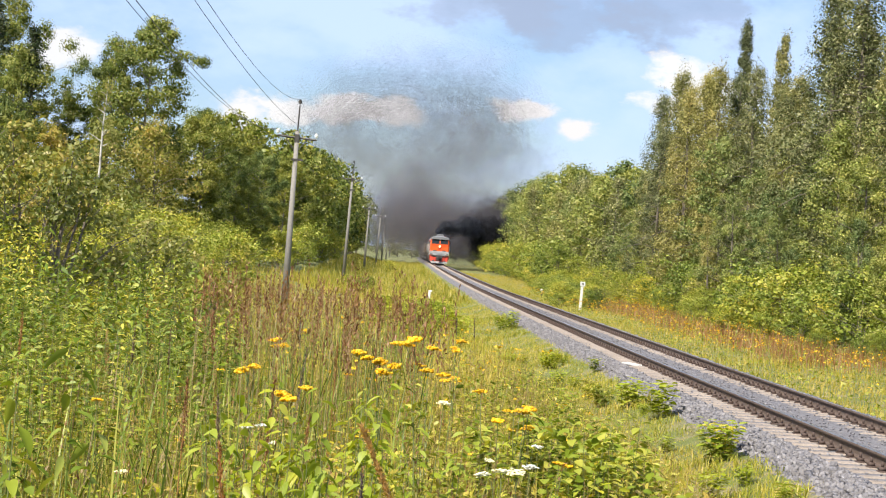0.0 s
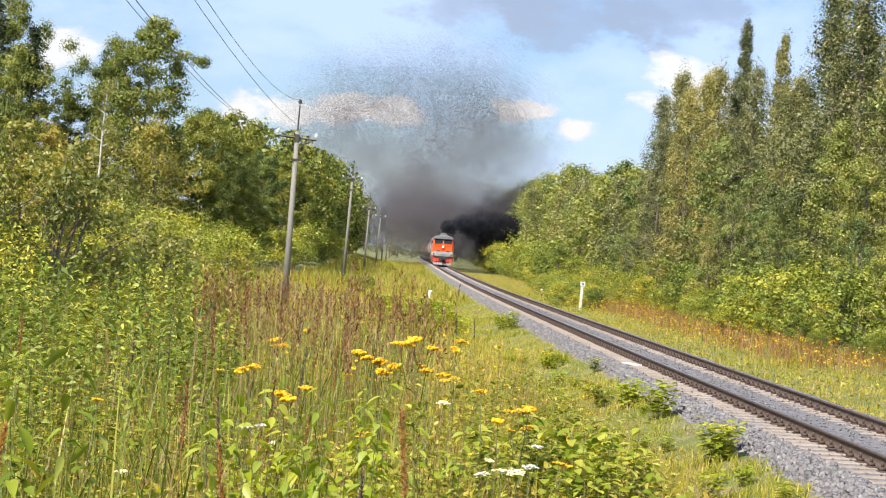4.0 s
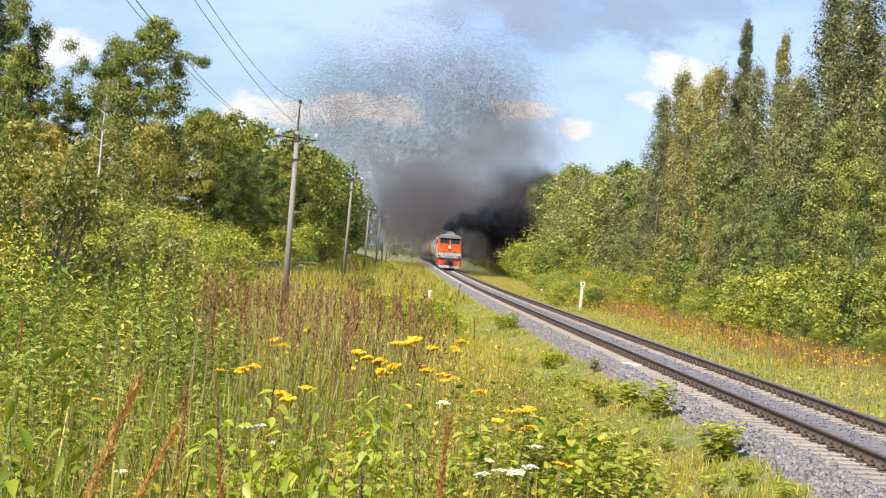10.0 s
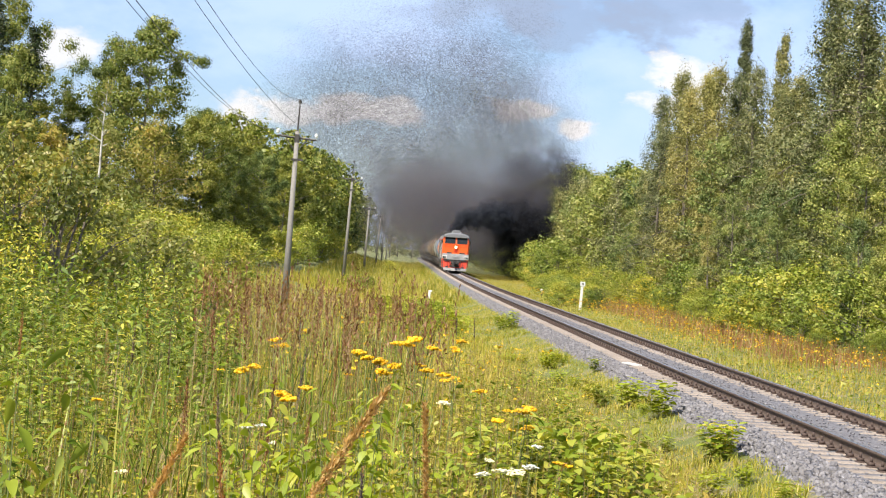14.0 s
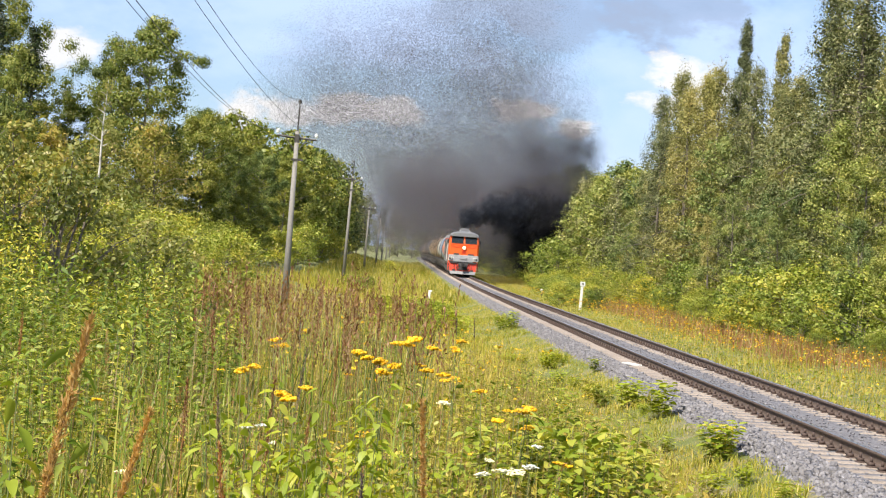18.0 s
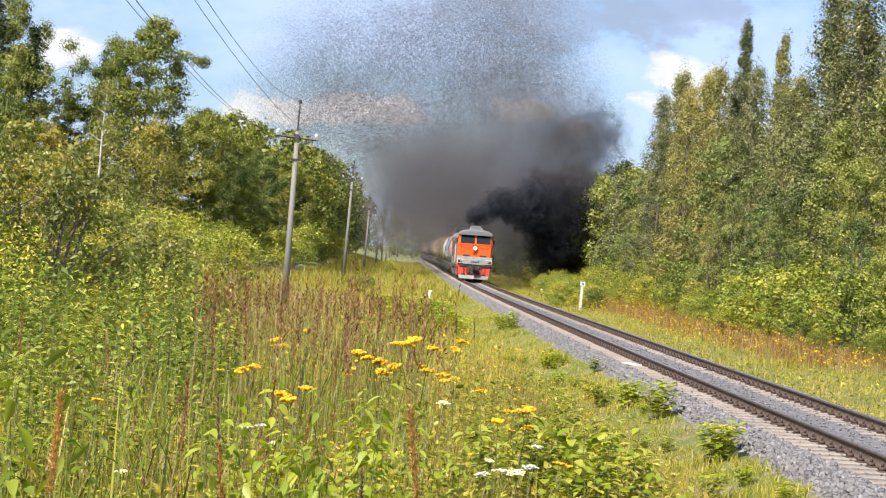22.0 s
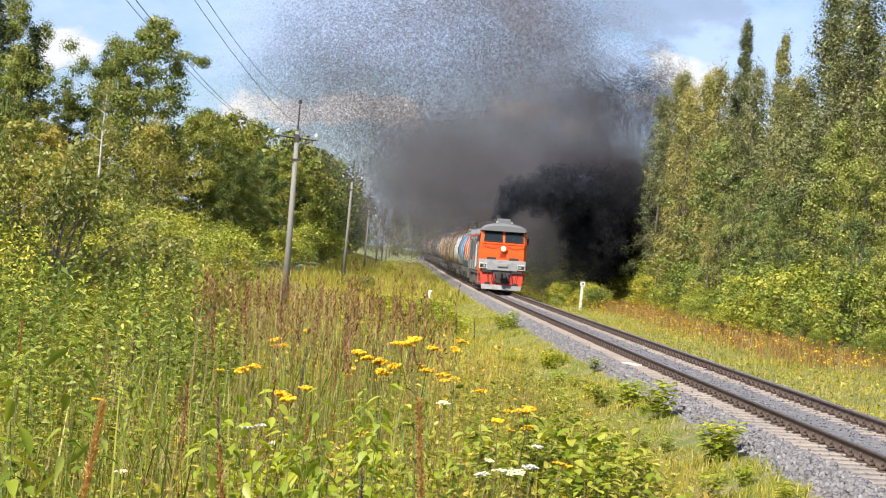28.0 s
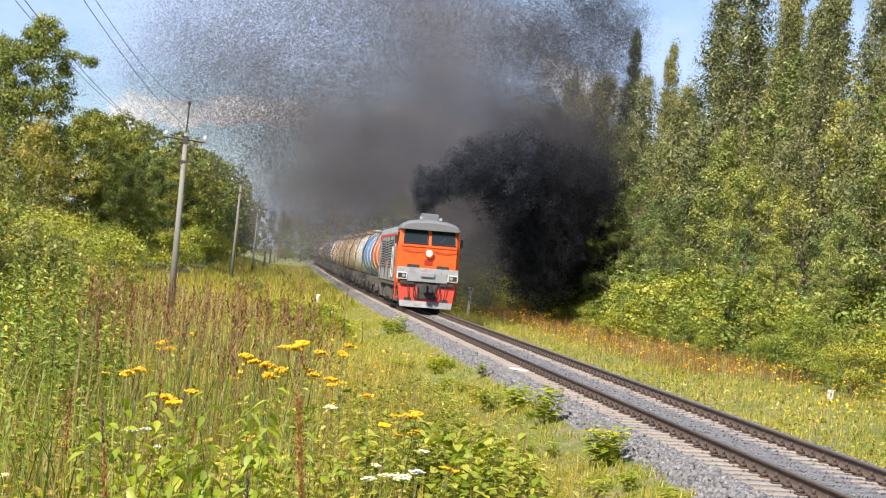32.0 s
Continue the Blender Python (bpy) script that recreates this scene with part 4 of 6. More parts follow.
M_REEDTIP = leafy("tan_seed_heads", [(0.286, 0.181, 0.081), (0.396, 0.269, 0.121), (0.495, 0.362, 0.178)], 0.35)
M_BARK = shader("grey_bark", (0.16, 0.135, 0.11), 0.95, 0, 0.25, 2.5, 0.6, 18, (0.08, 0.07, 0.055), 0.5)
M_WHITEBARK = shader("birch_bark", (0.52, 0.49, 0.44), 0.9, 0, 0.15, 2.0, 0.4, 12, (0.09, 0.08, 0.07), 0.75)
M_STEM = shader("herb_stem", (0.17, 0.19, 0.06), 0.8, 0, 0.2, 6)


def unit(v):
    return v / np.maximum(np.linalg.norm(v, axis=-1, keepdims=True), 1e-9)


def leaf_quads(rng, P, size, aspect=0.6, up=0.35, hang=0.0, fold=0.12, vary=0.35, out=0.0):
    """Diamond leaves at the points P, each bent along its rib."""
    n = len(P)
    nor = unit(rng.normal(0, 1, (n, 3)) + np.array((0, 0, up * 2)) + out)
    d = rng.normal(0, 1, (n, 3)) + np.array((0, 0, -hang * 2))
    d = unit(d - nor * (d * nor).sum(-1, keepdims=True))
    s = np.cross(nor, d)
    L = size * rng.uniform(1 - vary, 1 + vary, (n, 1))
    mid = P + d * L * 0.45 + nor * L * fold
    V = np.stack([P, mid + s * L * aspect * 0.5, P + d * L, mid - s * L * aspect * 0.5], 1)
    return V


def tube(pts, radii, sides=5):
    """Verts and quads of a tapered tube through pts."""
    pts = np.asarray(pts, float)
    t = np.gradient(pts, axis=0)
    t = unit(t)
    a = unit(np.cross(t, np.array((0.31, 0.87, 0.12))))
    b = np.cross(t, a)
    k = np.arange(sides) * 2 * np.pi / sides
    ring = a[:, None] * np.cos(k)[None, :, None] + b[:, None] * np.sin(k)[None, :, None]
    V = pts[:, None] + ring * np.asarray(radii)[:, None, None]
    q = []
    for r in range(len(pts) - 1):
        for i in range(sides):
            j = (i + 1) % sides
            q.append((r * sides + i, r * sides + j, (r + 1) * sides + j, (r + 1) * sides + i))
    return V.reshape(-1, 3), np.array(q)


def join_tubes(tubes):
    Vs, Qs, o = [], [], 0
    for V, Q in tubes:
        Vs.append(V)
        Qs.append(Q + o)
        o += len(V)
    return np.concatenate(Vs), np.concatenate(Qs)


PROFILES = {"oval": lambda u: np.sin(np.pi * (0.12 + 0.86 * u)) ** 0.7, "birch": lambda u: np.clip(1.05 - 0.95 * u ** 1.35, 0.08, 1) * (0.55 + 0.45 * np.clip(u / 0.25, 0, 1)),
            "spire": lambda u: np.clip(1.0 - 0.98 * u ** 0.85, 0.03, 1), "cone": lambda u: np.clip(1.0 - u, 0.03, 1), "bush": lambda u: np.clip(1.0 - 0.75 * u ** 2.2, 0.2, 1)}


def tree_meshes(name, seed, H, base, R, shape, limbs, leaves, leaf, mat, bark, hang=0.0, rise=0.45, aspect=0.6, clump=0.16, stems=1, leafless=0.0):
    """Trunk with limbs, and a crown of leaves gathered in uneven clumps round the limbs."""
    rng = np.random.default_rng(seed)
    tubes, centres, weights = [], [], []
    for st in range(stems):
        a = rng.uniform(0, 6.28)
        off = np.array((math.cos(a), math.sin(a), 0)) * (0.0 if stems == 1 else rng.uniform(0.1, 0.45) * R)
        lean = (rng.normal(0, 0.035, 2) if stems == 1 else rng.normal(0, 0.13, 2))
        h = H * (1 if stems == 1 else rng.uniform(0.72, 1.0))
        us = np.linspace(0, 1, 9)
        wob = np.cumsum(rng.normal(0, 0.006 * H, (9, 2)), 0) * us[:, None]
        line = np.stack([off[0] * us + lean[0] * h * us + wob[:, 0], off[1] * us + lean[1] * h * us + wob[:, 1], us * h], -1)
        r0 = 0.011 * h + 0.012
        tubes.append(tube(line, r0 * (1 - 0.93 * us) + 0.004, 7 if stems == 1 else 5))
        n = max(3, limbs // stems)
        uu = (np.arange(n) + rng.random(n)) / n
        for i, u in enumerate(uu):
            z = base + (h * 0.985 - base) * u
            p0 = np.array([np.interp(z / h, us, line[:, k]) for k in range(3)])
            r = R * float(PROFILES[shape](u)) * rng.uniform(0.55, 1.15)
            az = i * 2.39996 + rng.uniform(-0.5, 0.5)
            out = np.array((math.cos(az), math.sin(az), 0))
            v = np.linspace(0, 1, 5)[:, None]
            limb = p0 + out * r * v + np.array((0, 0, 1)) * r * (rise * v - (hang * 0.9) * v ** 2.2) + rng.normal(0, 0.03 * r, (5, 3)) * v
            tubes.append(tube(limb, (0.30 * r0 * (1 - u * 0.6)) * (1 - 0.85 * v[:, 0]) + 0.004, 4))
            if rng.random() < leafless:
                continue
            m = max(2, int(2 + r * 0.8))
            for k in range(m):
                q = 0.30 + 0.75 * rng.random()
                c = np.array([np.interp(min(q, 1), np.linspace(0, 1, 5), limb[:, j]) for j in range(3)]) + rng.normal(0, 0.16 * r + 0.05, 3) * np.array((1, 1, 0.7))
                centres.append(c)
                weights.append(rng.uniform(0.25, 1.7))
        # the leader's own clumps
        for k in range(5):
            centres.append(line[-1] + np.array((0, 0, -0.06 * h * k * 0.6)) + rng.normal(0, 0.03 * R + 0.03, 3))
            weights.append(0.5)
    V, Q = join_tubes(tubes)
    trunk = mesh_of(name + "_trunk", V, Q, [bark])
    centres, weights = np.array(centres), np.array(weights)
    pick = rng.choice(len(centres), leaves, p=weights / weights.sum())
    spread = clump * R * (0.55 + 0.9 * rng.random(len(centres)))[pick][:, None]
    way = unit(rng.normal(0, 1, (leaves, 3)))
    far = 0.30 + 0.90 * rng.random((leaves, 1)) ** 0.7
    P = centres[pick] + way * spread * far * np.array((1, 1, 0.72 + hang * 1.1))
    P[:, 2] = np.maximum(P[:, 2], 0.03)
    face = way * 2.2 + unit(P * np.array((1, 1, 0))) * 0.4
    V, Q = pieces(leaf_quads(rng, P, leaf * np.where(far < 0.75, 1.22, 0.66), aspect, hang=hang, out=face), [(0, 1, 2, 3)])
    return trunk, mesh_of(name + "_crown", V, Q, [mat])


def tree_thing(name, meshes, label, category, group=""):
    t = tagged(new(name), label, category, group)
    part("trunk", meshes[0], None, t)
    part("crown", meshes[1], None, t)
    return t


def plant(proto, x, y, s=1.0, turn=0.0, sink=0.05, wide=1.0):
    m = pose(x, y, float(ground_z(x, y)) - sink, 0, 0, turn) @ Matrix.Diagonal((s * wide, s * wide, s, 1))
    return m


def grove(protos, spots, rng):
    """Copies of the kinds at their spots; each kind's first spot is taken by the original."""
    own = {}
    for k, x, y, s, w in spots:
        m = plant(None, x, y, s, rng.uniform(0, 360), wide=w)
        if k in own:
            copy_thing(protos[k], m)
        else:
            own[k] = m
    for k, m in own.items():
        protos[k].matrix_basis = m
    for k in range(len(protos)):
        if k not in own:
            for c in protos[k].children:
                bpy.data.objects.remove(c)
            bpy.data.objects.remove(protos[k])


def make_woods():
    rng = np.random.default_rng(21)
    # the wood beyond the track: birches and aspens in a dense edge, finer ones near
    G = "trees of the wood beyond the track"
    BL, AL = "tall birch with drooping grey-green foliage in the wood's edge", "green leafy aspen in the dense wood's edge"
    near, far, tall = [], [], []
    for i, (H, R) in enumerate(((15, 3.0), (16, 2.8))):
        near.append((H, tree_thing("birch_tree", tree_meshes("birch", 30 + i, H, 1.0, R, "birch", 44, 23000, 0.130, M_BIRCH, M_BARK, 0.7, 0.5, 0.5, 0.155), BL, "tree", G)))
        far.append((H, tree_thing("birch_tree", tree_meshes("birch_far", 34 + i, H, 1.0, R, "birch", 40, 9000, 0.23, M_BIRCH, M_BARK, 0.75, 0.5, 0.55, 0.24), BL, "tree", G)))
    for i, (H, R) in enumerate(((14, 3.0), (15, 3.2), (12, 2.8))):
        near.append((H, tree_thing("aspen_tree", tree_meshes("aspen", 40 + i, H, 0.6, R, "oval" if i else "birch", 40, 23000, 0.130, M_ASPEN, M_BARK, 0.15, 0.55, 0.75, 0.175), AL, "tree", G)))
        far.append((H, tree_thing("aspen_tree", tree_meshes("aspen_far", 44 + i, H, 0.6, R, "oval" if i else "birch", 40, 9000, 0.225, M_ASPEN, M_BARK, 0.15, 0.55, 0.75, 0.26), AL, "tree", G)))
    for i, (H, R) in enumerate(((20, 2.8), (19, 2.5), (20, 3.4))):
        tall.append((H, tree_thing("birch_tree", tree_meshes("birch_tall", 36 + i, H, 1.5, R, "spire" if i < 2 else "birch", 70, 34000, 0.138, M_BIRCH, M_BARK, 0.8, 0.55, 0.5, 0.13 if i < 2 else 0.15), "very tall slender birch standing above the wood", "tree", G)))
    spots, back = [], []
    for y in np.arange(54, 156, 4.6):
        for row, (hx, lo, hi) in enumerate(((20.9, 4.5, 9.0), (23.6, 8.0, 12.5), (27.0, 11.0, 15.5))):
            k = int(rng.choice(5, p=(0.12, 0.13, 0.25, 0.2, 0.3)) if row == 0 else rng.integers(0, 5))
            spots.append((k, hx + rng.uniform(-1.4, 1.4), y + rng.uniform(-2.0, 2.0), rng.uniform(lo, hi) / near[k][0], rng.uniform(0.9, 1.2)))
    for y in np.arange(156, 480, 6.0):
        for row, (hx, lo, hi) in enumerate(((21.0, 9.0, 12.0), (24.5, 11.5, 14.0))):
            k = int(rng.integers(0, 5))
            g = 1.0 + 0.2 * float(ease(210, 260, y))
            back.append((k, hx + rng.uniform(-1.3, 1.3) + 1.4e-5 * y * y, y + rng.uniform(-2, 2), g * rng.uniform(lo, hi) / far[k][0], 1.3))
    grove([t for h, t in near], spots, rng)
    for k in range(16):
        back.append((k % 5, -24 + k * 4.2 + rng.uniform(-1, 1), 640 + 60 * rng.random(), 1.0 + 0.3 * rng.random(), 1.4))
    grove([t for h, t in far], back, rng)
    high = [(2, 24.6 + rng.uniform(-1.2, 1.6), y + rng.uniform(-1.5, 1.5), rng.uniform(0.78, 0.98), rng.uniform(0.85, 1.1)) for y in np.arange(57, 104, 4.2)]
    grove([t for h, t in tall], high + [(0, 23.6, 128, 1.03, 1.0), (1, 25.3, 126, 1.03, 1.0), (2, 20.6, 142, 0.82, 1.15), (2, 21.8, 138, 0.9, 1.2), (2, 22.7, 133, 0.87, 1.1), (2, 23.0, 118, 0.82, 1.2), (2, 24.6, 112, 0.77, 1.2), (2, 24.4, 101, 1.0, 1.25), (2, 25.0, 108, 0.92, 1.1), (2, 24.5, 95, 1.01, 1.25), (2, 25.0, 116, 0.74, 1.2), (2, 24.0, 112, 0.70, 1.2), (2, 26.6, 118, 0.76, 1.2), (2, 23.0, 108, 0.62, 1.2), (2, 25.6, 108, 0.80, 1.1), (2, 24.4, 133, 0.86, 1.3), (2, 20.6, 129, 0.80, 1.15), (2, 22.0, 126, 0.86, 1.1), (2, 26.0, 124, 0.80, 1.3), (2, 19.2, 133, 0.66, 1.1), (2, 24.2, 140, 0.88, 1.1), (2, 23.4, 147, 0.84, 1.1), (2, 22.6, 152, 0.72, 1.1), (0, 26.5, 98, 1.0, 1.2), (0, 26.5, 79, 0.95, 1.3), (1, 27.5, 88, 0.98, 1.3)], rng)
    # the wood on the near side
    G = "trees of the near wood"
    P = []
    for i, (H, R) in enumerate(((14, 4.2), (12, 3.6), (15, 3.8))):
        P.append(tree_thing("broadleaf_tree", tree_meshes("broad", 50 + i, H, 1.2, R, "oval", 40, 40000, 0.145, M_OAK, M_BARK, 0.05, 0.5, 0.75, 0.172), "dark green broadleaf tree in the roadside wood", "tree", G))
    P.append(tree_thing("goat_willow", tree_meshes("sallow", 55, 8, 0.6, 3.0, "oval", 44, 8000, 0.20, M_WILLOW, M_BARK, 0.3, 0.5, 0.5, 0.18), "greyish goat willow with dry foliage", "tree", G))
    P.append(tree_thing("spruce_tree", tree_meshes("spruce", 56, 17, 1.0, 2.6, "cone", 80, 7500, 0.24, M_SPRUCE, M_BARK, 0.35, -0.05, 0.3, 0.12), "dark narrow spruce at the back of the wood", "tree", G))
    F = []
    for i, (H, R) in enumerate(((14, 4.2), (13, 3.6))):
        F.append(tree_thing("broadleaf_tree", tree_meshes("broad_far", 58 + i, H, 1.2, R, "oval", 44, 4500, 0.38, M_OAK, M_BARK, 0.05, 0.5, 0.75, 0.22), "dark green broadleaf tree in the roadside wood", "tree", G))
    spots = [(0, -15.0, 112, 1.00, 0.95), (2, -18.0, 118, 0.86, 1.0), (1, -12.6, 124, 0.80, 1.0), (0, -11.6, 140, 0.62, 1.0), (1, -10.4, 150, 0.72, 1.0), (0, -9.4, 166, 0.66, 1.0),
             (3, -12.4, 100, 0.95, 0.9), (3, -15.6, 97, 0.85, 1.0), (2, -24.6, 119, 0.98, 0.9), (1, -22.6, 113, 0.92, 0.9), (4, -21.8, 112, 0.76, 1.6), (4, -24.0, 116, 0.86, 1.6), (4, -19.6, 124, 0.74, 1.5), (1, -22.8, 108, 0.66, 1.0), (2, -20.6, 118, 0.62, 0.9), (3, -18.5, 102, 0.8, 1.0), (1, -16.0, 128, 0.7, 1.1), (0, -20.5, 100, 0.5, 1.2),
             (1, -9.6, 128, 0.45, 1.2), (0, -22, 92, 0.45, 1.3), (1, -19, 88, 0.42, 1.3), (3, -20.5, 84, 0.7, 1.1), (0, -14, 135, 0.75, 1.0)]
    back = []
    for y in np.arange(172, 400, 8):
        for row in range(2):
            back.append((int(rng.integers(0, 2)), -9.2 - row * 6 + rng.uniform(-1.0, 1.0) + 0.011 * (y - 172), y + rng.uniform(-3, 3), rng.uniform(0.78, 0.98), 1.0))
    grove(P, spots, rng)
    grove(F, back, rng)
    d = tree_meshes("bare", 61, 11, 6.5, 1.3, "birch", 12, 420, 0.16, M_WILLOW, M_WHITEBARK, 0.2, 0.7, 0.5, 0.2)
    t = tree_thing("dying_birch", d, "dying birch with a bare pale trunk", "tree", G)
    t.matrix_basis = plant(None, -14.3, 91, 0.80, 40)


def make_shrubs():
    rng = np.random.default_rng(5)
    G = "shrubs at the wood's edge"
    SL, WL = "dense yellow-green shrub at the wood's edge", "pale willow shrub with yellowing leaves"
    near, far = [], []
    for i, (H, R) in enumerate(((3.0, 1.7), (3.0, 1.5), (3.0, 1.3))):
        near.append(tree_thing("leafy_shrub", tree_meshes("shrub", 70 + i, H, 0.1, R, "bush", 46, 13000, 0.072, M_SHRUB, M_BARK, 0.1, 0.6, 0.6, 0.27, stems=6), SL, "shrub", G))
        far.append(tree_thing("leafy_shrub", tree_meshes("shrub_far", 80 + i, H, 0.1, R, "bush", 40, 6000, 0.105, M_SHRUB, M_BARK, 0.1, 0.6, 0.6, 0.27, stems=5), SL, "shrub", G))
    near.append(tree_thing("willow_shrub", tree_meshes("willow", 75, 3.0, 0.1, 1.4, "bush", 40, 4600, 0.10, M_WILLOW, M_BARK, 0.1, 0.9, 0.45, 0.15, stems=8), WL, "shrub", G))
    far.append(tree_thing("willow_shrub", tree_meshes("willow_far", 85, 3.0, 0.1, 1.4, "bush", 34, 2800, 0.13, M_WILLOW, M_BARK, 0.1, 0.9, 0.45, 0.17, stems=5), WL, "shrub", G))
    spots, back = [], []
    for y in np.arange(27, 64, 2.9):
        for k in range(4):
            x = -0.066 * y - 2.3 - k * (1.35 + 0.018 * y) + rng.uniform(-0.7, 0.7)
            spots.append((int(rng.choice(4, p=(0.30, 0.28, 0.2, 0.22))), x, y + rng.uniform(-1.2, 1.2), (1.65 + 0.22 * k + 0.010 * y + rng.uniform(-0.4, 0.4)) / 3.0, 1.25))
    for y in np.arange(64, 130, 3.6):
        for k in range(4):
            x = -0.062 * y - 2.6 - k * 2.4 + rng.uniform(-1.0, 1.0)
            back.append((int(rng.choice(4, p=(0.34, 0.33, 0.25, 0.08))), x, y + rng.uniform(-1.5, 1.5), (2.0 + 0.25 * k + rng.uniform(-0.4, 0.6)) / 3.0, 1.35))
    spots += [(3, -4.3, 24.0, 0.88, 1.0), (3, -5.0, 26.0, 0.95, 1.0), (3, -3.5, 27.5, 0.66, 1.1), (3, -5.4, 23, 0.9, 1.0), (3, -2.6, 26, 0.5, 1.2), (0, -5.5, 21, 0.55, 1.3)]
    back += [(2, -8.4, 172, 1.7, 1.3), (0, 0.9, 222, 0.5, 1.2), (1, -2.2, 128, 0.36, 1.6), (1, -1.0, 126, 0.34, 1.6), (0, -7.4, 160, 1.3, 1.2), (0, -7.2, 150, 0.9, 1.3), (1, -6.3, 230, 1.0, 1.3), (0, -8.0, 140, 1.0, 1.3), (1, -6.8, 195, 1.2, 1.2)]
    for y in np.arange(44, 300, 3.4):
        for k in range(2):
            x = 18.3 + k * 1.7 + rng.uniform(-0.8, 0.8) + 1.4e-5 * y * y
            s = (1.2 + 1.4 * k + rng.uniform(-0.4, 1.3)) / 3.0
            (spots if y < 75 and k == 0 else back).append((int(rng.choice(4, p=(0.35, 0.3, 0.3, 0.05))), x, y + rng.uniform(-1.2, 1.2), s, 1.3))
    for y in np.arange(119, 186, 3.2):
        for k in range(2):
            x = 11.9 + 0.055 * (y - 119) + k * 1.9 + rng.uniform(-0.6, 0.6)
            back.append((int(rng.choice(4, p=(0.4, 0.3, 0.25, 0.05))), x, y + rng.uniform(-1.2, 1.2), (0.9 + 0.5 * k + 0.008 * (y - 119) + rng.uniform(-0.25, 0.5)) / 3.0, 1.4))
    for y in np.arange(185, 330, 9):
        back.append((int(rng.integers(0, 3)), 16.6 + rng.uniform(-0.5, 0.5) + 1.4e-5 * y * y, y, rng.uniform(1.0, 1.7), 1.3))
    grove(near, spots, rng)
    grove(far, back, rng)


make_woods()
make_shrubs()


# ---------------------------------------------------------------- meadow
def wedge(rng, n, y0, y1, x_of, power=1.0):
    y = y0 + (y1 - y0) * rng.random(n) ** power
    lo, hi = x_of(y)
    return lo + (hi - lo) * rng.random(n), y


def view_left(y):
    return -0.215 * y - 0.5


def blades(rng, x, y, h, w, bend=0.35, seg=3):
    n = len(x)
    az = rng.uniform(0, 6.28, n)
    lean = rng.normal(0, bend, n) + 0.08
    d = np.stack([np.cos(az), np.sin(az)], -1)
    s = np.stack([-d[:, 1], d[:, 0]], -1)
    z0 = ground_z(x, y) - 0.03
    rows = []
    for k in range(seg + 1):
        u = k / seg
        c = np.stack([x, y], -1) + d * (lean * h * u ** 1.8)[:, None]
        z = z0 + h * u * (1 - 0.25 * np.abs(lean) * u)
        ww = (w * (1 - u) ** 0.6 * (0.7 + 0.3 * (u > 0)) + 0.0006)[:, None]
        rows.append(np.concatenate([c - s * ww * 0.5, z[:, None]], -1))
        rows.append(np.concatenate([c + s * ww * 0.5, z[:, None]], -1))
    V = np.stack(rows, 1)
    return V, [(2 * k, 2 * k + 1, 2 * k + 3, 2 * k + 2) for k in range(seg)], np.concatenate([np.stack([x, y], -1) + d * (lean * h)[:, None], (z0 + h * (1 - 0.25 * np.abs(lean)))[:, None]], -1)


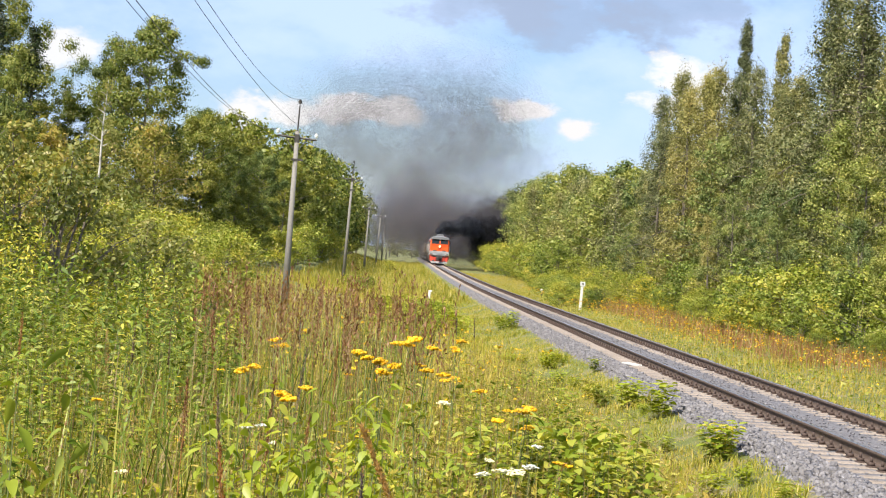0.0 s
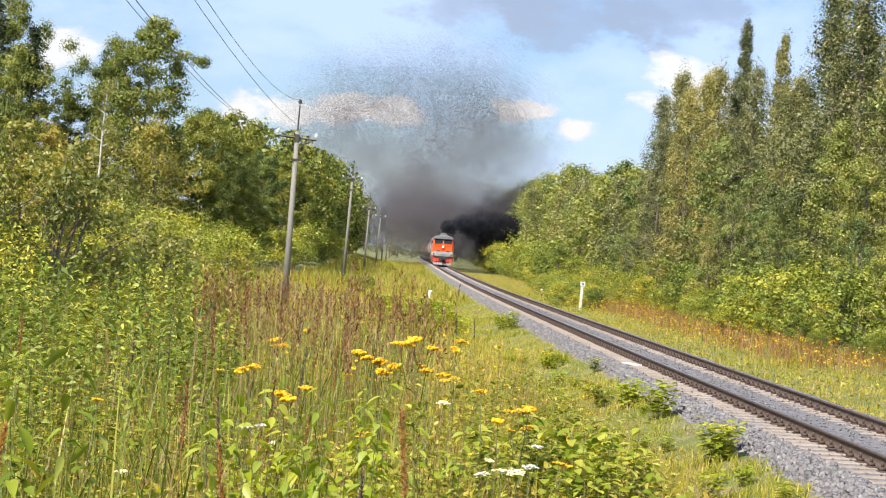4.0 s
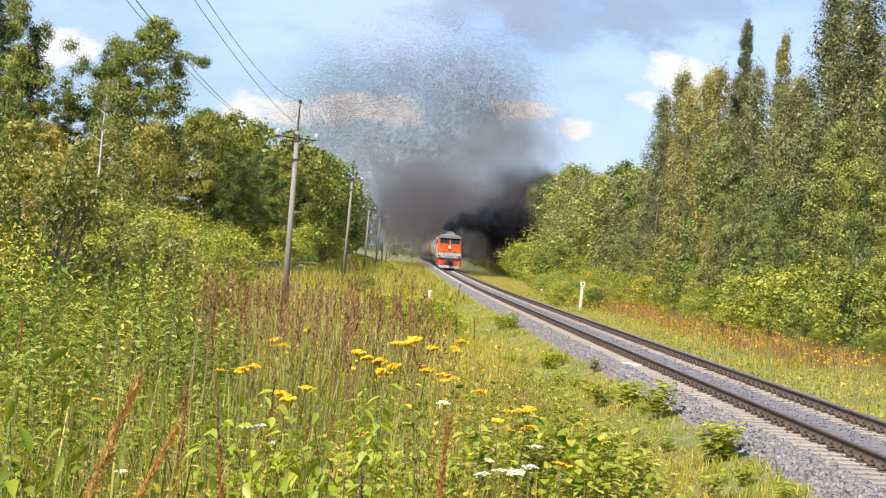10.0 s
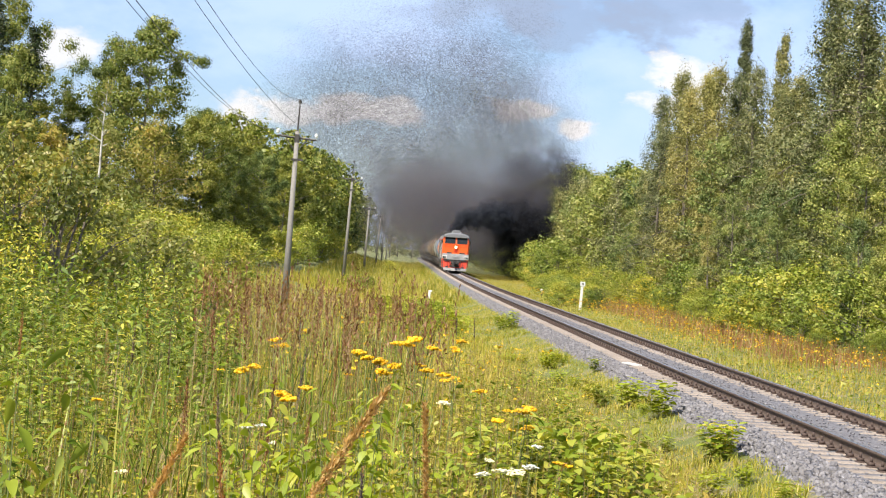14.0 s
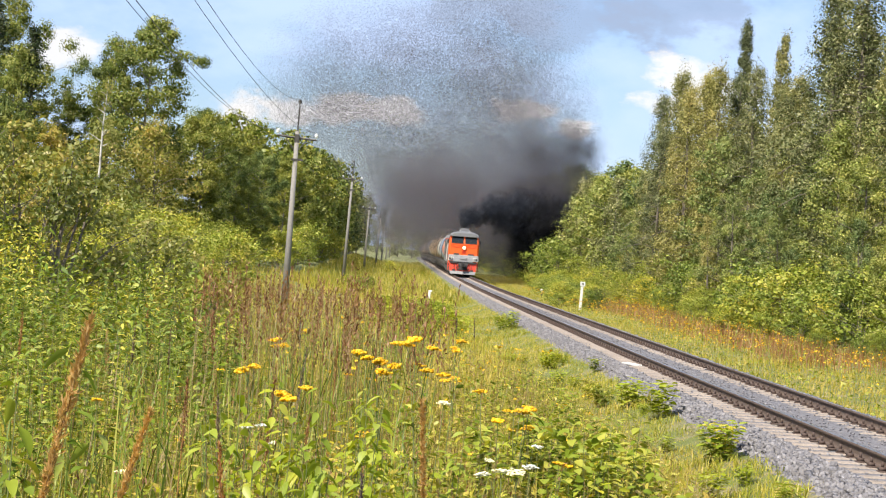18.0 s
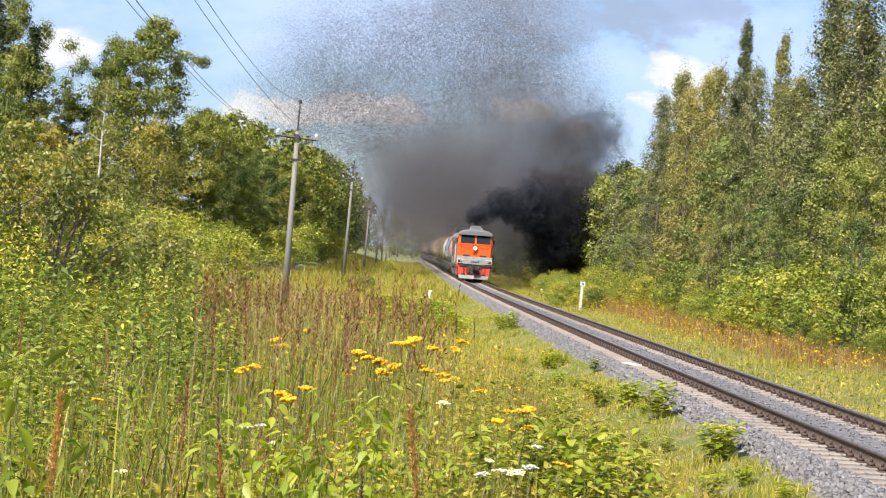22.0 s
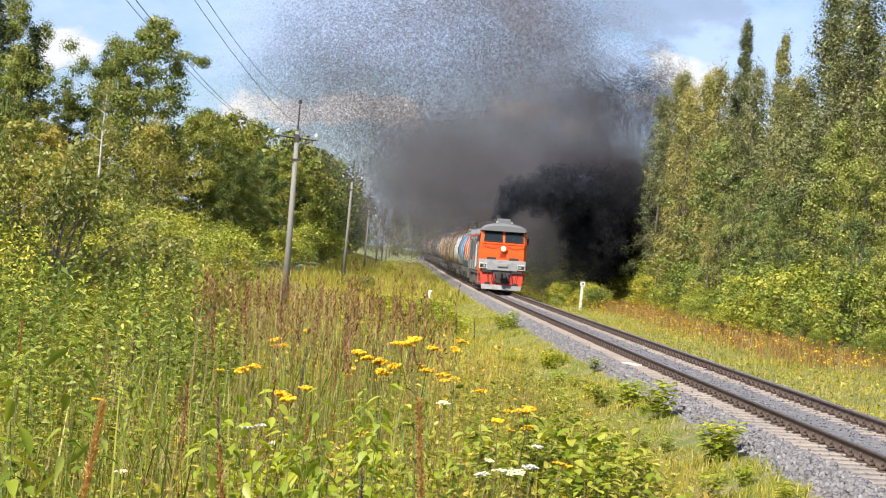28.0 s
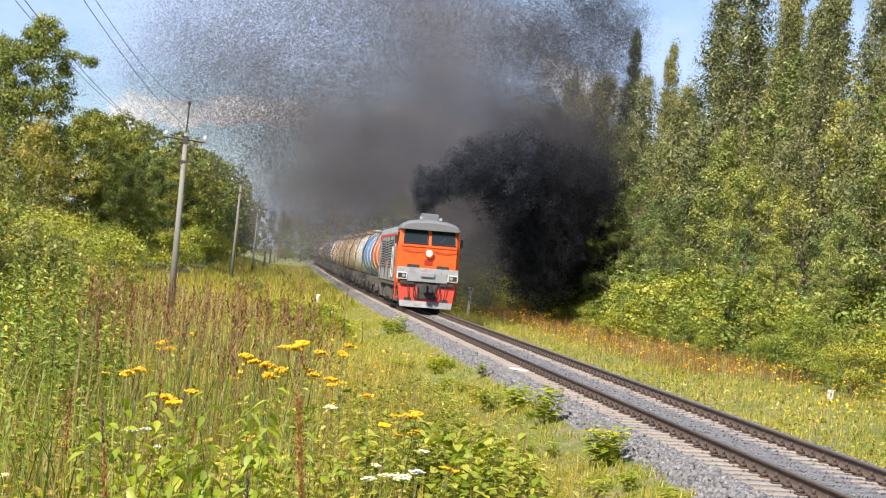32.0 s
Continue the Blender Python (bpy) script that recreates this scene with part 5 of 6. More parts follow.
def make_grass():
    rng = np.random.default_rng(9)
    # close meadow
    def put(name, label, x, y, h, w, mat, bend=0.35, seg=3):
        V, T, tips = blades(rng, x, y, h, w, bend, seg)
        V, Q = pieces(V, T)
        tagged(new(name, mesh_of(name, V, Q, [mat])), label, "grass", kind="stuff")
        return tips
    def left_of_strip(y):
        return view_left(y), np.minimum(0.17 * y + 0.3, 3.4 + 0 * y)
    x, y = wedge(rng, 46000, 3.2, 22, left_of_strip, 1.1)
    put("meadow_grass", "tall yellow-green meadow grass", x, y, rng.uniform(0.2, 0.62, len(x)) + 0.14 * (wobble(x, y, 0.5) > 0.2), rng.uniform(0.003, 0.008, len(x)), M_GRASS, 0.45)
    x, y = wedge(rng, 17000, 4, 30, left_of_strip, 1.1)
    put("dry_grass", "dry straw-coloured grass stalks", x, y, rng.uniform(0.35, 0.9, len(x)), rng.uniform(0.002, 0.0045, len(x)), M_STRAW, 0.5)
    x, y = wedge(rng, 46000, 22, 130, lambda y: (np.maximum(view_left(y), -0.06 * y - 9), np.minimum(0.17 * y + 0.3, 3.3 + 0.002 * y)), 1.5)
    put("far_meadow_grass", "meadow grass running along the track", x, y, rng.uniform(0.2, 0.65, len(x)), rng.uniform(0.010, 0.025, len(x)), M_VERGE, 0.4, 2)
    x, y = wedge(rng, 22000, 110, 360, lambda y: (-6.0 + 0 * y, track_x(y) - 2.4), 1.3)
    put("distant_grass", "grass bank far along the track", x, y, rng.uniform(0.25, 0.7, len(x)), rng.uniform(0.05, 0.11, len(x)), M_GRASS, 0.4, 1)
    x = rng.uniform(-16, 4.5, 30000)
    y = rng.uniform(-14, 24, 30000)
    out = (x < view_left(y) - 0.2) | (x > np.minimum(0.17 * y + 0.3, 3.4)) | (y < 3.2)
    x, y = x[out], y[out]
    put("meadow_border_grass", "rough meadow grass round the viewpoint", x, y, rng.uniform(0.15, 0.5, len(x)), rng.uniform(0.006, 0.014, len(x)), M_GRASS, 0.5, 2)
    # leaves of low herbs all through the near meadow
    n = 70000
    x, y = wedge(rng, n, 3.6, 24, left_of_strip, 1.15)
    c = wobble(x, y, 0.33) + 0.7 * wobble(x + 3, y, 0.9)
    keep = rng.random(n) < 0.25 + 0.75 * ease(-0.4, 0.7, c)
    x, y, c = x[keep], y[keep], c[keep]
    z = ground_z(x, y) + rng.random(len(x)) ** 0.7 * (0.42 + 0.22 * ease(-0.3, 0.9, c))
    V, Q = pieces(leaf_quads(rng, np.stack([x, y, z], -1), 0.048, 0.42, up=0.4, hang=0.15, vary=0.5), [(0, 1, 2, 3)])
    tagged(new("meadow_leaves", mesh_of("meadow_leaves", V, Q, [M_HERB, M_LIME, M_GRASS], rng.choice(3, len(x), p=(0.5, 0.2, 0.3)))), "green leaves of low meadow herbs", "herbs", kind="stuff")
    # short verge beside the ballast
    x, y = wedge(rng, 56000, 14, 120, lambda y: (np.minimum(0.17 * y, 2.8), track_x(y) - 1.9 - 0.45 * np.abs(wobble(y, y * 0.3, 1.1))), 1.5)
    put("verge_grass", "short sparse grass on the bank beside the ballast", x, y, (rng.uniform(0.06, 0.20, len(x)) + 0.10 * ease(0.0, 0.7, wobble(x, y, 0.9))) * (0.35 + 0.65 * ease(-0.9, -0.1, wobble(x, y, 1.6) + 0.1)), rng.uniform(0.008, 0.022, len(x)), M_VERGE, 0.8, 2)
    # far verge
    x, y = wedge(rng, 60000, 22, 260, lambda y: (track_x(y) + 2.3, 19.0 + 0 * y), 1.6)
    put("far_verge_grass", "flowery grass strip between the track and the wood", x, y, rng.uniform(0.08, 0.36, len(x)) + 0.15 * ease(0, 0.8, wobble(x, y, 1.8)), rng.uniform(0.008, 0.024, len(x)), M_GRASS, 0.6, 2)
    n = 26000
    x, y = wedge(rng, n, 24, 170, lambda y: (track_x(y) + 2.6, 18.6 + 0 * y), 1.5)
    keep = rng.random(n) < 0.2 + 0.8 * ease(-0.5, 0.6, wobble(x, y, 1.2))
    x, y = x[keep], y[keep]
    z = ground_z(x, y) + rng.random(len(x)) * 0.42
    V, Q = pieces(leaf_quads(rng, np.stack([x, y, z], -1), 0.085, 0.45, up=0.6, vary=0.5), [(0, 1, 2, 3)])
    tagged(new("verge_leaves", mesh_of("verge_leaves", V, Q, [M_HERB, M_LIME, M_SHRUB], rng.choice(3, len(x), p=(0.45, 0.15, 0.4)))), "leafy herbs of the far verge", "herbs", kind="stuff")
    x, y = wedge(rng, 4500, 60, 150, lambda y: (track_x(y) + 6.0, 18.5 + 0 * y), 1.2)
    put("far_verge_straw", "reddish dry grass before the wood", x, y, rng.uniform(0.5, 0.9, len(x)), rng.uniform(0.012, 0.03, len(x)), M_REED, 0.25, 2)


make_grass()
# ---------------------------------------------------------------- plants close to the camera
def fine_leaves(P, D, N, L, W, droop=0.25, st=5):
    """Lance-shaped leaves with a folded rib and a drooping tip: bases P, directions D, normals N."""
    n = len(P)
    D = unit(D)
    N = unit(N - D * (N * D).sum(-1, keepdims=True))
    S = np.cross(D, N)
    rows = []
    for k in range(st + 1):
        u = k / st
        w = (np.sin(np.pi * min(1, 0.04 + u * 0.96)) ** 0.75) * (1.15 - 0.35 * u)
        c = P + D * (L * u)[:, None] - np.array((0, 0, 1.0)) * (droop * L * u * u)[:, None]
        for e, lift in ((-1, 0.16), (0, 0.0), (1, 0.16)):
            rows.append(c + S * (e * 0.5 * W * w)[:, None] + N * (lift * W * w)[:, None])
    T = []
    for k in range(st):
        for e in range(2):
            a = 3 * k + e
            T.append((a, a + 1, a + 4, a + 3))
    return np.stack(rows, 1), T


def florets(rng, C, r, flat=0.5):
    """Little domes at C."""
    cube = np.array([(a, b, c) for c in (0, 1) for b in (-1, 1) for a in (-1, 1)], float)
    cube[4:, :2] *= 0.62
    cube[:, 2] = cube[:, 2] * 2 * flat - flat
    n = len(C)
    ang = rng.uniform(0, 1.57, n)[:, None]
    P = cube[None] * r * rng.uniform(0.8, 1.25, (n, 1, 1))
    P = np.stack([P[..., 0] * np.cos(ang) - P[..., 1] * np.sin(ang), P[..., 0] * np.sin(ang) + P[..., 1] * np.cos(ang), P[..., 2]], -1)
    return P + C[:, None], [(0, 2, 3, 1), (4, 5, 7, 6), (0, 1, 5, 4), (2, 6, 7, 3), (0, 4, 6, 2), (1, 3, 7, 5)]


def flower_proto(name, seed, H, heads, width, fl_r, petal, leaf_mat, label, spread=0.05, leaf_len=0.05, flat=0.5):
    """A herb with flat-topped flower heads; H is the height of its top."""
    rng = np.random.default_rng(seed)
    t = tagged(new(name), label, "wildflower", "wildflowers in the meadow")
    line = np.stack([np.cumsum(rng.normal(0, 0.006, 8)), np.cumsum(rng.normal(0, 0.006, 8)), np.linspace(-0.05, H - 0.06, 8)], -1)
    tubes = [tube(line, np.linspace(0.0032, 0.0016, 8), 5)]
    tops = []
    for k in range(heads):
        a = rng.uniform(0, 6.28)
        o = 0 if k == 0 else spread * rng.uniform(0.8, 1.7)
        c = line[-1] + np.array((math.cos(a) * o, math.sin(a) * o, 0.055 - (0 if k == 0 else rng.uniform(0, 0.035))))
        tubes.append(tube(np.stack([line[-2 - (k % 2)], (line[-1] + c) / 2 + np.array((0, 0, -0.012)), c]), np.array((0.002, 0.0018, 0.0014)), 4))
        tops.append(c)
    V, Q = join_tubes(tubes)
    part("stem", mesh_of(name + "_stem", V, Q, [M_STEM]), None, t)
    n = 46
    q = rng.random(n)
    P = np.stack([np.interp(q, np.linspace(0, 1, 8), line[:, k]) for k in range(3)], -1)
    P = P[P[:, 2] < H - 0.12]
    n = len(P)
    az = rng.uniform(0, 6.28, n)
    D = np.stack([np.cos(az), np.sin(az), rng.uniform(0.1, 0.9, n)], -1)
    Vl, T = fine_leaves(P, D, np.array((0, 0, 1.0)) + rng.normal(0, 0.3, (n, 3)), rng.uniform(0.7, 1.5, n) * leaf_len, rng.uniform(0.25, 0.4, n) * leaf_len, 0.3, 3)
    V, Q = pieces(Vl, T)
    part("foliage", mesh_of(name + "_leaves", V, Q, [leaf_mat]), None, t)
    for c in tops:
        m = 7
        sub = c + np.concatenate([[(0, 0, 0.004)], np.stack([np.cos(np.arange(m) * 0.9) * width * 0.30, np.sin(np.arange(m) * 0.9) * width * 0.30, rng.uniform(-0.006, 0.003, m)], -1)])
        C = np.concatenate([s + rng.normal(0, 1, (9, 3)) * np.array((width * 0.10, width * 0.10, 0.0025)) for s in sub])
        Vf, T = florets(rng, C, fl_r, flat)
        V, Q = pieces(Vf, T)
        part("flower_head", mesh_of(name + "_head", V, Q, [petal]), None, t)
    return t


TANSIES = [(-0.089, 7.0, 1.78), (-0.074, 8.0, 1.695), (0.038, 7.5, 1.725), (0.114, 9.0, 1.717), (0.21, 7.0, 1.839), (0.271, 10.0, 1.682), (0.25, 8.0, 1.658), (-0.546, 8.0, 1.627), (-1.079, 12.0, 1.321), (-0.291, 6.5, 1.646), (-0.253, 8.0, 1.554), (-0.006, 9.0, 1.279), (0.104, 11.0, 0.855), (-1.102, 11.0, 0.981), (-1.724, 13.0, 0.897), (-1.414, 9.0, 1.344), (-0.709, 12.0, 1.544), (-0.594, 13.0, 1.483), (-0.239, 12.0, 1.347), (0.269, 13.0, 1.383), (0.358, 10.0, 1.707), (0.443, 11.0, 1.613), (0.484, 12.0, 1.373), (0.5, 8.0, 1.586), (0.492, 7.0, 1.607), (0.523, 8.0, 1.489), (0.67, 9.0, 1.433), (0.741, 9.0, 1.354), (0.817, 10.0, 1.213), (0.785, 8.0, 1.3), (0.635, 10.0, 1.103), (1.24, 10.0, 0.952)]
YARROWS = [(0.259, 8.0, 1.523), (-0.461, 9.0, 1.281), (-0.436, 8.0, 1.301), (-0.975, 8.0, 1.146), (-1.382, 10.0, 0.836), (-0.508, 11.0, 0.87), (0.331, 11.0, 0.848), (-1.285, 12.0, 0.838), (0.512, 6.5, 1.429), (0.58, 7.0, 1.385), (0.533, 6.5, 1.417), (0.517, 9.0, 1.181), (0.804, 9.0, 1.266)]


def stand(protos, spots, rng, slim=0.0):
    """Copies of the protos (made 1 m tall) at x, y, with their tops at z; slim: width for each metre of height, where it follows the height."""
    own = {}
    for i, (x, y, z) in enumerate(spots):
        k = i % len(protos)
        g = surface_z(x, y)
        m = pose(x, y, g, rng.normal(0, 4), rng.normal(0, 4), rng.uniform(0, 360)) @ Matrix.Diagonal((min(1, slim * (z - g)) if slim else 1, min(1, slim * (z - g)) if slim else 1, max(0.2, z - g), 1))
        if k in own:
            copy_thing(protos[k], m)
        else:
            own[k] = m
    for k, m in own.items():
        protos[k].matrix_basis = m


def make_flowers():
    rng = np.random.default_rng(31)
    T = [flower_proto("tansy", 90 + i, 1.0, 1 + i % 3, 0.060, 0.0050, M_YELLOW, M_HERB, "tall herb with flat clusters of golden-yellow button flowers", 0.045) for i in range(5)]
    stand(T, TANSIES, rng)
    Y = [flower_proto("yarrow", 100 + i, 1.0, 1 + i % 2, 0.060, 0.0045, M_CREAMFL, M_HERB, "meadow herb with flat white flower heads", 0.06, 0.04, 0.35) for i in range(3)]
    stand(Y, YARROWS, rng)


make_flowers()


def sapling(name, label, mat, H, leaves, leaf, width, seed, hang, stems=1, spread=0.1, low=0.25):
    """A young shoot with broad leaves along its stem."""
    rng = np.random.default_rng(seed)
    t = tagged(new(name), label, "plant", "broad-leaved plants in the meadow")
    tubes, Ps, Ds = [], [], []
    for s in range(stems):
        a = rng.uniform(0, 6.28)
        r = 0 if stems == 1 else spread * rng.uniform(0.4, 1)
        h = H * rng.uniform(0.75, 1.0) if s else H
        line = np.stack([np.cos(a) * r * np.linspace(0.2, 1, 7) + np.cumsum(rng.normal(0, 0.008, 7)), np.sin(a) * r * np.linspace(0.2, 1, 7) + np.cumsum(rng.normal(0, 0.008, 7)), np.linspace(-0.05, h, 7)], -1)
        tubes.append(tube(line, np.linspace(0.0032, 0.001, 7), 4))
        n = leaves // stems
        q = low + (1 - low) * (np.arange(n) + 0.5) / n
        P = np.stack([np.interp(q, np.linspace(0, 1, 7), line[:, k]) for k in range(3)], -1)
        az = np.arange(n) * 2.4 + rng.uniform(-0.4, 0.4, n)
        D = np.stack([np.cos(az), np.sin(az), rng.uniform(-0.3, 0.5, n) - hang], -1)
        pet = 0.35 * leaf * rng.uniform(0.5, 1.2, n)[:, None]
        Ps.append(P + unit(D + np.array((0, 0, 0.6 + hang))) * pet)
        Ds.append(D)
    V, Q = join_tubes(tubes)
    tagged(part("stem", mesh_of(name + "_stem", V, Q, [M_STEM]), None, t), kind="stuff" if stems > 1 else "")
    P, D = np.concatenate(Ps), np.concatenate(Ds)
    n = len(P)
    Vl, T = fine_leaves(P, D, np.array((0, 0, 1.0)) + rng.normal(0, 0.35, (n, 3)), leaf * rng.uniform(0.65, 1.2, n), width * rng.uniform(0.7, 1.2, n), 0.2 + hang * 0.4)
    V, Q = pieces(Vl, T)
    me = mesh_of(name + "_leaves", V, Q, [mat])
    me.polygons.foreach_set("use_smooth", [True] * len(me.polygons))
    part("foliage", me, None, t)
    return t


def make_saplings():
    rng = np.random.default_rng(41)
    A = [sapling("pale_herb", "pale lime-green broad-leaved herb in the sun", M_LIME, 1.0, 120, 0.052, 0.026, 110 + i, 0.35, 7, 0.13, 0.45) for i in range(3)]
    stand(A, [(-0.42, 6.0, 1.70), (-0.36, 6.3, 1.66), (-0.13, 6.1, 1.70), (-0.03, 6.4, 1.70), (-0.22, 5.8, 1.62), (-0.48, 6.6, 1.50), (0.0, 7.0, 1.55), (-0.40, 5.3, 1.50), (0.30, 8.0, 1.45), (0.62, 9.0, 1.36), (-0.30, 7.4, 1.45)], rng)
    B = [sapling("bramble_bush", "dense dark-green bramble clump", M_BRAMBLE, 1.0, 620, 0.056, 0.044, 120 + i, 0.15, 16, 0.32, 0.2) for i in range(2)]
    stand(B, [(0.98, 8.4, 1.40), (1.18, 9.0, 1.42), (0.90, 9.3, 1.38), (1.30, 9.8, 1.22), (0.72, 9.6, 1.30), (1.36, 10.6, 1.05), (1.12, 7.8, 1.22)], rng)
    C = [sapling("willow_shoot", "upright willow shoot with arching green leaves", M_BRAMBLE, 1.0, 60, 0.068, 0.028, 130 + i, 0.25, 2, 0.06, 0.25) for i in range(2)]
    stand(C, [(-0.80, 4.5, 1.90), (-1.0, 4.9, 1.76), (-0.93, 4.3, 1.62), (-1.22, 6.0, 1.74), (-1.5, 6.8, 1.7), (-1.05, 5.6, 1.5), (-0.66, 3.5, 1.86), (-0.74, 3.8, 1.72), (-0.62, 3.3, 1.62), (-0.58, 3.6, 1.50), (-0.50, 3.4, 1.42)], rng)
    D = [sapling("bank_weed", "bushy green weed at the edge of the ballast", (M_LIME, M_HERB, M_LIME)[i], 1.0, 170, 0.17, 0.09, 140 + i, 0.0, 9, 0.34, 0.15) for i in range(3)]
    spots = []
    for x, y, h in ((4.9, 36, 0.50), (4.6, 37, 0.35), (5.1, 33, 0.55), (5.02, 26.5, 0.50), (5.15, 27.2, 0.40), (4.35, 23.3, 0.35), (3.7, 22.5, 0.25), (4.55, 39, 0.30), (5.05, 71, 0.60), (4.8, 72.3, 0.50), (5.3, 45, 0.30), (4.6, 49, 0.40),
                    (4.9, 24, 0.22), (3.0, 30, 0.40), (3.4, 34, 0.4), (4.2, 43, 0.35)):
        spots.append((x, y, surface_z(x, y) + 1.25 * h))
    for k in range(64):
        y = 64 + 30 * rng.random()
        x = -0.2 + 3.5 * rng.random()
        spots.append((x, y, surface_z(x, y) + rng.uniform(0.5, 0.95)))
    for k in range(30):
        y = 20 + 34 * rng.random()
        x = 3.4 + 1.6 * rng.random()
        spots.append((x, y, surface_z(x, y) + rng.uniform(0.14, 0.34)))
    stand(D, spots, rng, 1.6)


make_saplings()


def make_herbs():
    """Leafy herbs that fill the meadow and the bank."""
    rng = np.random.default_rng(51)
    P = []
    for i, (mat, leaf) in enumerate(((M_HERB, 0.05), (M_HERB, 0.062), (M_GRASS, 0.055), (M_SHRUB, 0.05))):
        P.append(sapling("meadow_herb", "leafy green herb among the meadow grass", mat, 1.0, 150, leaf, leaf * 0.42, 150 + i, 0.0, 5, 0.22, 0.12))
    spots = []
    for k in range(150):
        y = 4.0 + 13 * rng.random() ** 1.2
        x = -0.215 * y + rng.random() * (0.215 * y + min(0.135 * y, 2.6))
        g = float(ground_z(x, y))
        spots.append((x, y, g + rng.uniform(0.4, 0.85)))
    stand(P, spots, rng)
    Q = [sapling("tall_herb", "tall rank green herb on the bank", (M_HERB, M_BRAMBLE, M_BRAMBLE)[i], 1.0, 380, 0.062, 0.022, 160 + i, 0.05, 8, 0.42, 0.1) for i in range(3)]
    spots = []
    for k in range(105):
        y = 12 + 34 * rng.random() ** 1.1
        x = -0.225 * y + rng.random() * (0.225 * y - 0.075 * y - 0.2)
        g = float(ground_z(x, y))
        spots.append((x, y, g + rng.uniform(0.8, 1.35) + 0.012 * y))
    for k in range(50):
        y = 58 + 30 * rng.random()
        x = 0.6 + 2.2 * rng.random()
        spots.append((x, y, float(ground_z(x, y)) + rng.uniform(0.5, 1.0)))
    for k in range(26):
        y = 14 + 24 * rng.random()
        x = min(0.075 * y + rng.uniform(0.1, 1.0), 2.9)
        spots.append((x, y, float(ground_z(x, y)) + rng.uniform(0.4, 0.8)))
    for k in range(34):
        y = 9 + 12 * rng.random()
        x = -0.215 * y + rng.random() * 0.15 * y
        spots.append((x, y, float(ground_z(x, y)) + rng.uniform(0.75, 1.15)))
    stand(Q, spots, rng)


make_herbs()


def seed_heads(rng, tips, dirs, length, width, n=26, size=0.02):
    """Feathery seed heads: narrow spindles of many small scales below each tip."""
    m = len(tips)
    u = rng.random((m, n, 1))
    rad = (np.sin(np.pi * np.clip(u, 0.03, 0.97)) ** 0.7) * width * 0.5
    az = rng.uniform(0, 6.28, (m, n, 1))
    side = np.concatenate([np.cos(az), np.sin(az), 0 * az], -1)
    C = tips[:, None] - dirs[:, None] * u * length + side * rad * rng.random((m, n, 1)) ** 0.5
    V = leaf_quads(rng, C.reshape(-1, 3) - np.array((0, 0, size * 0.5)), size, 0.26, up=0.0, hang=-3.0, fold=0.05)
    return V


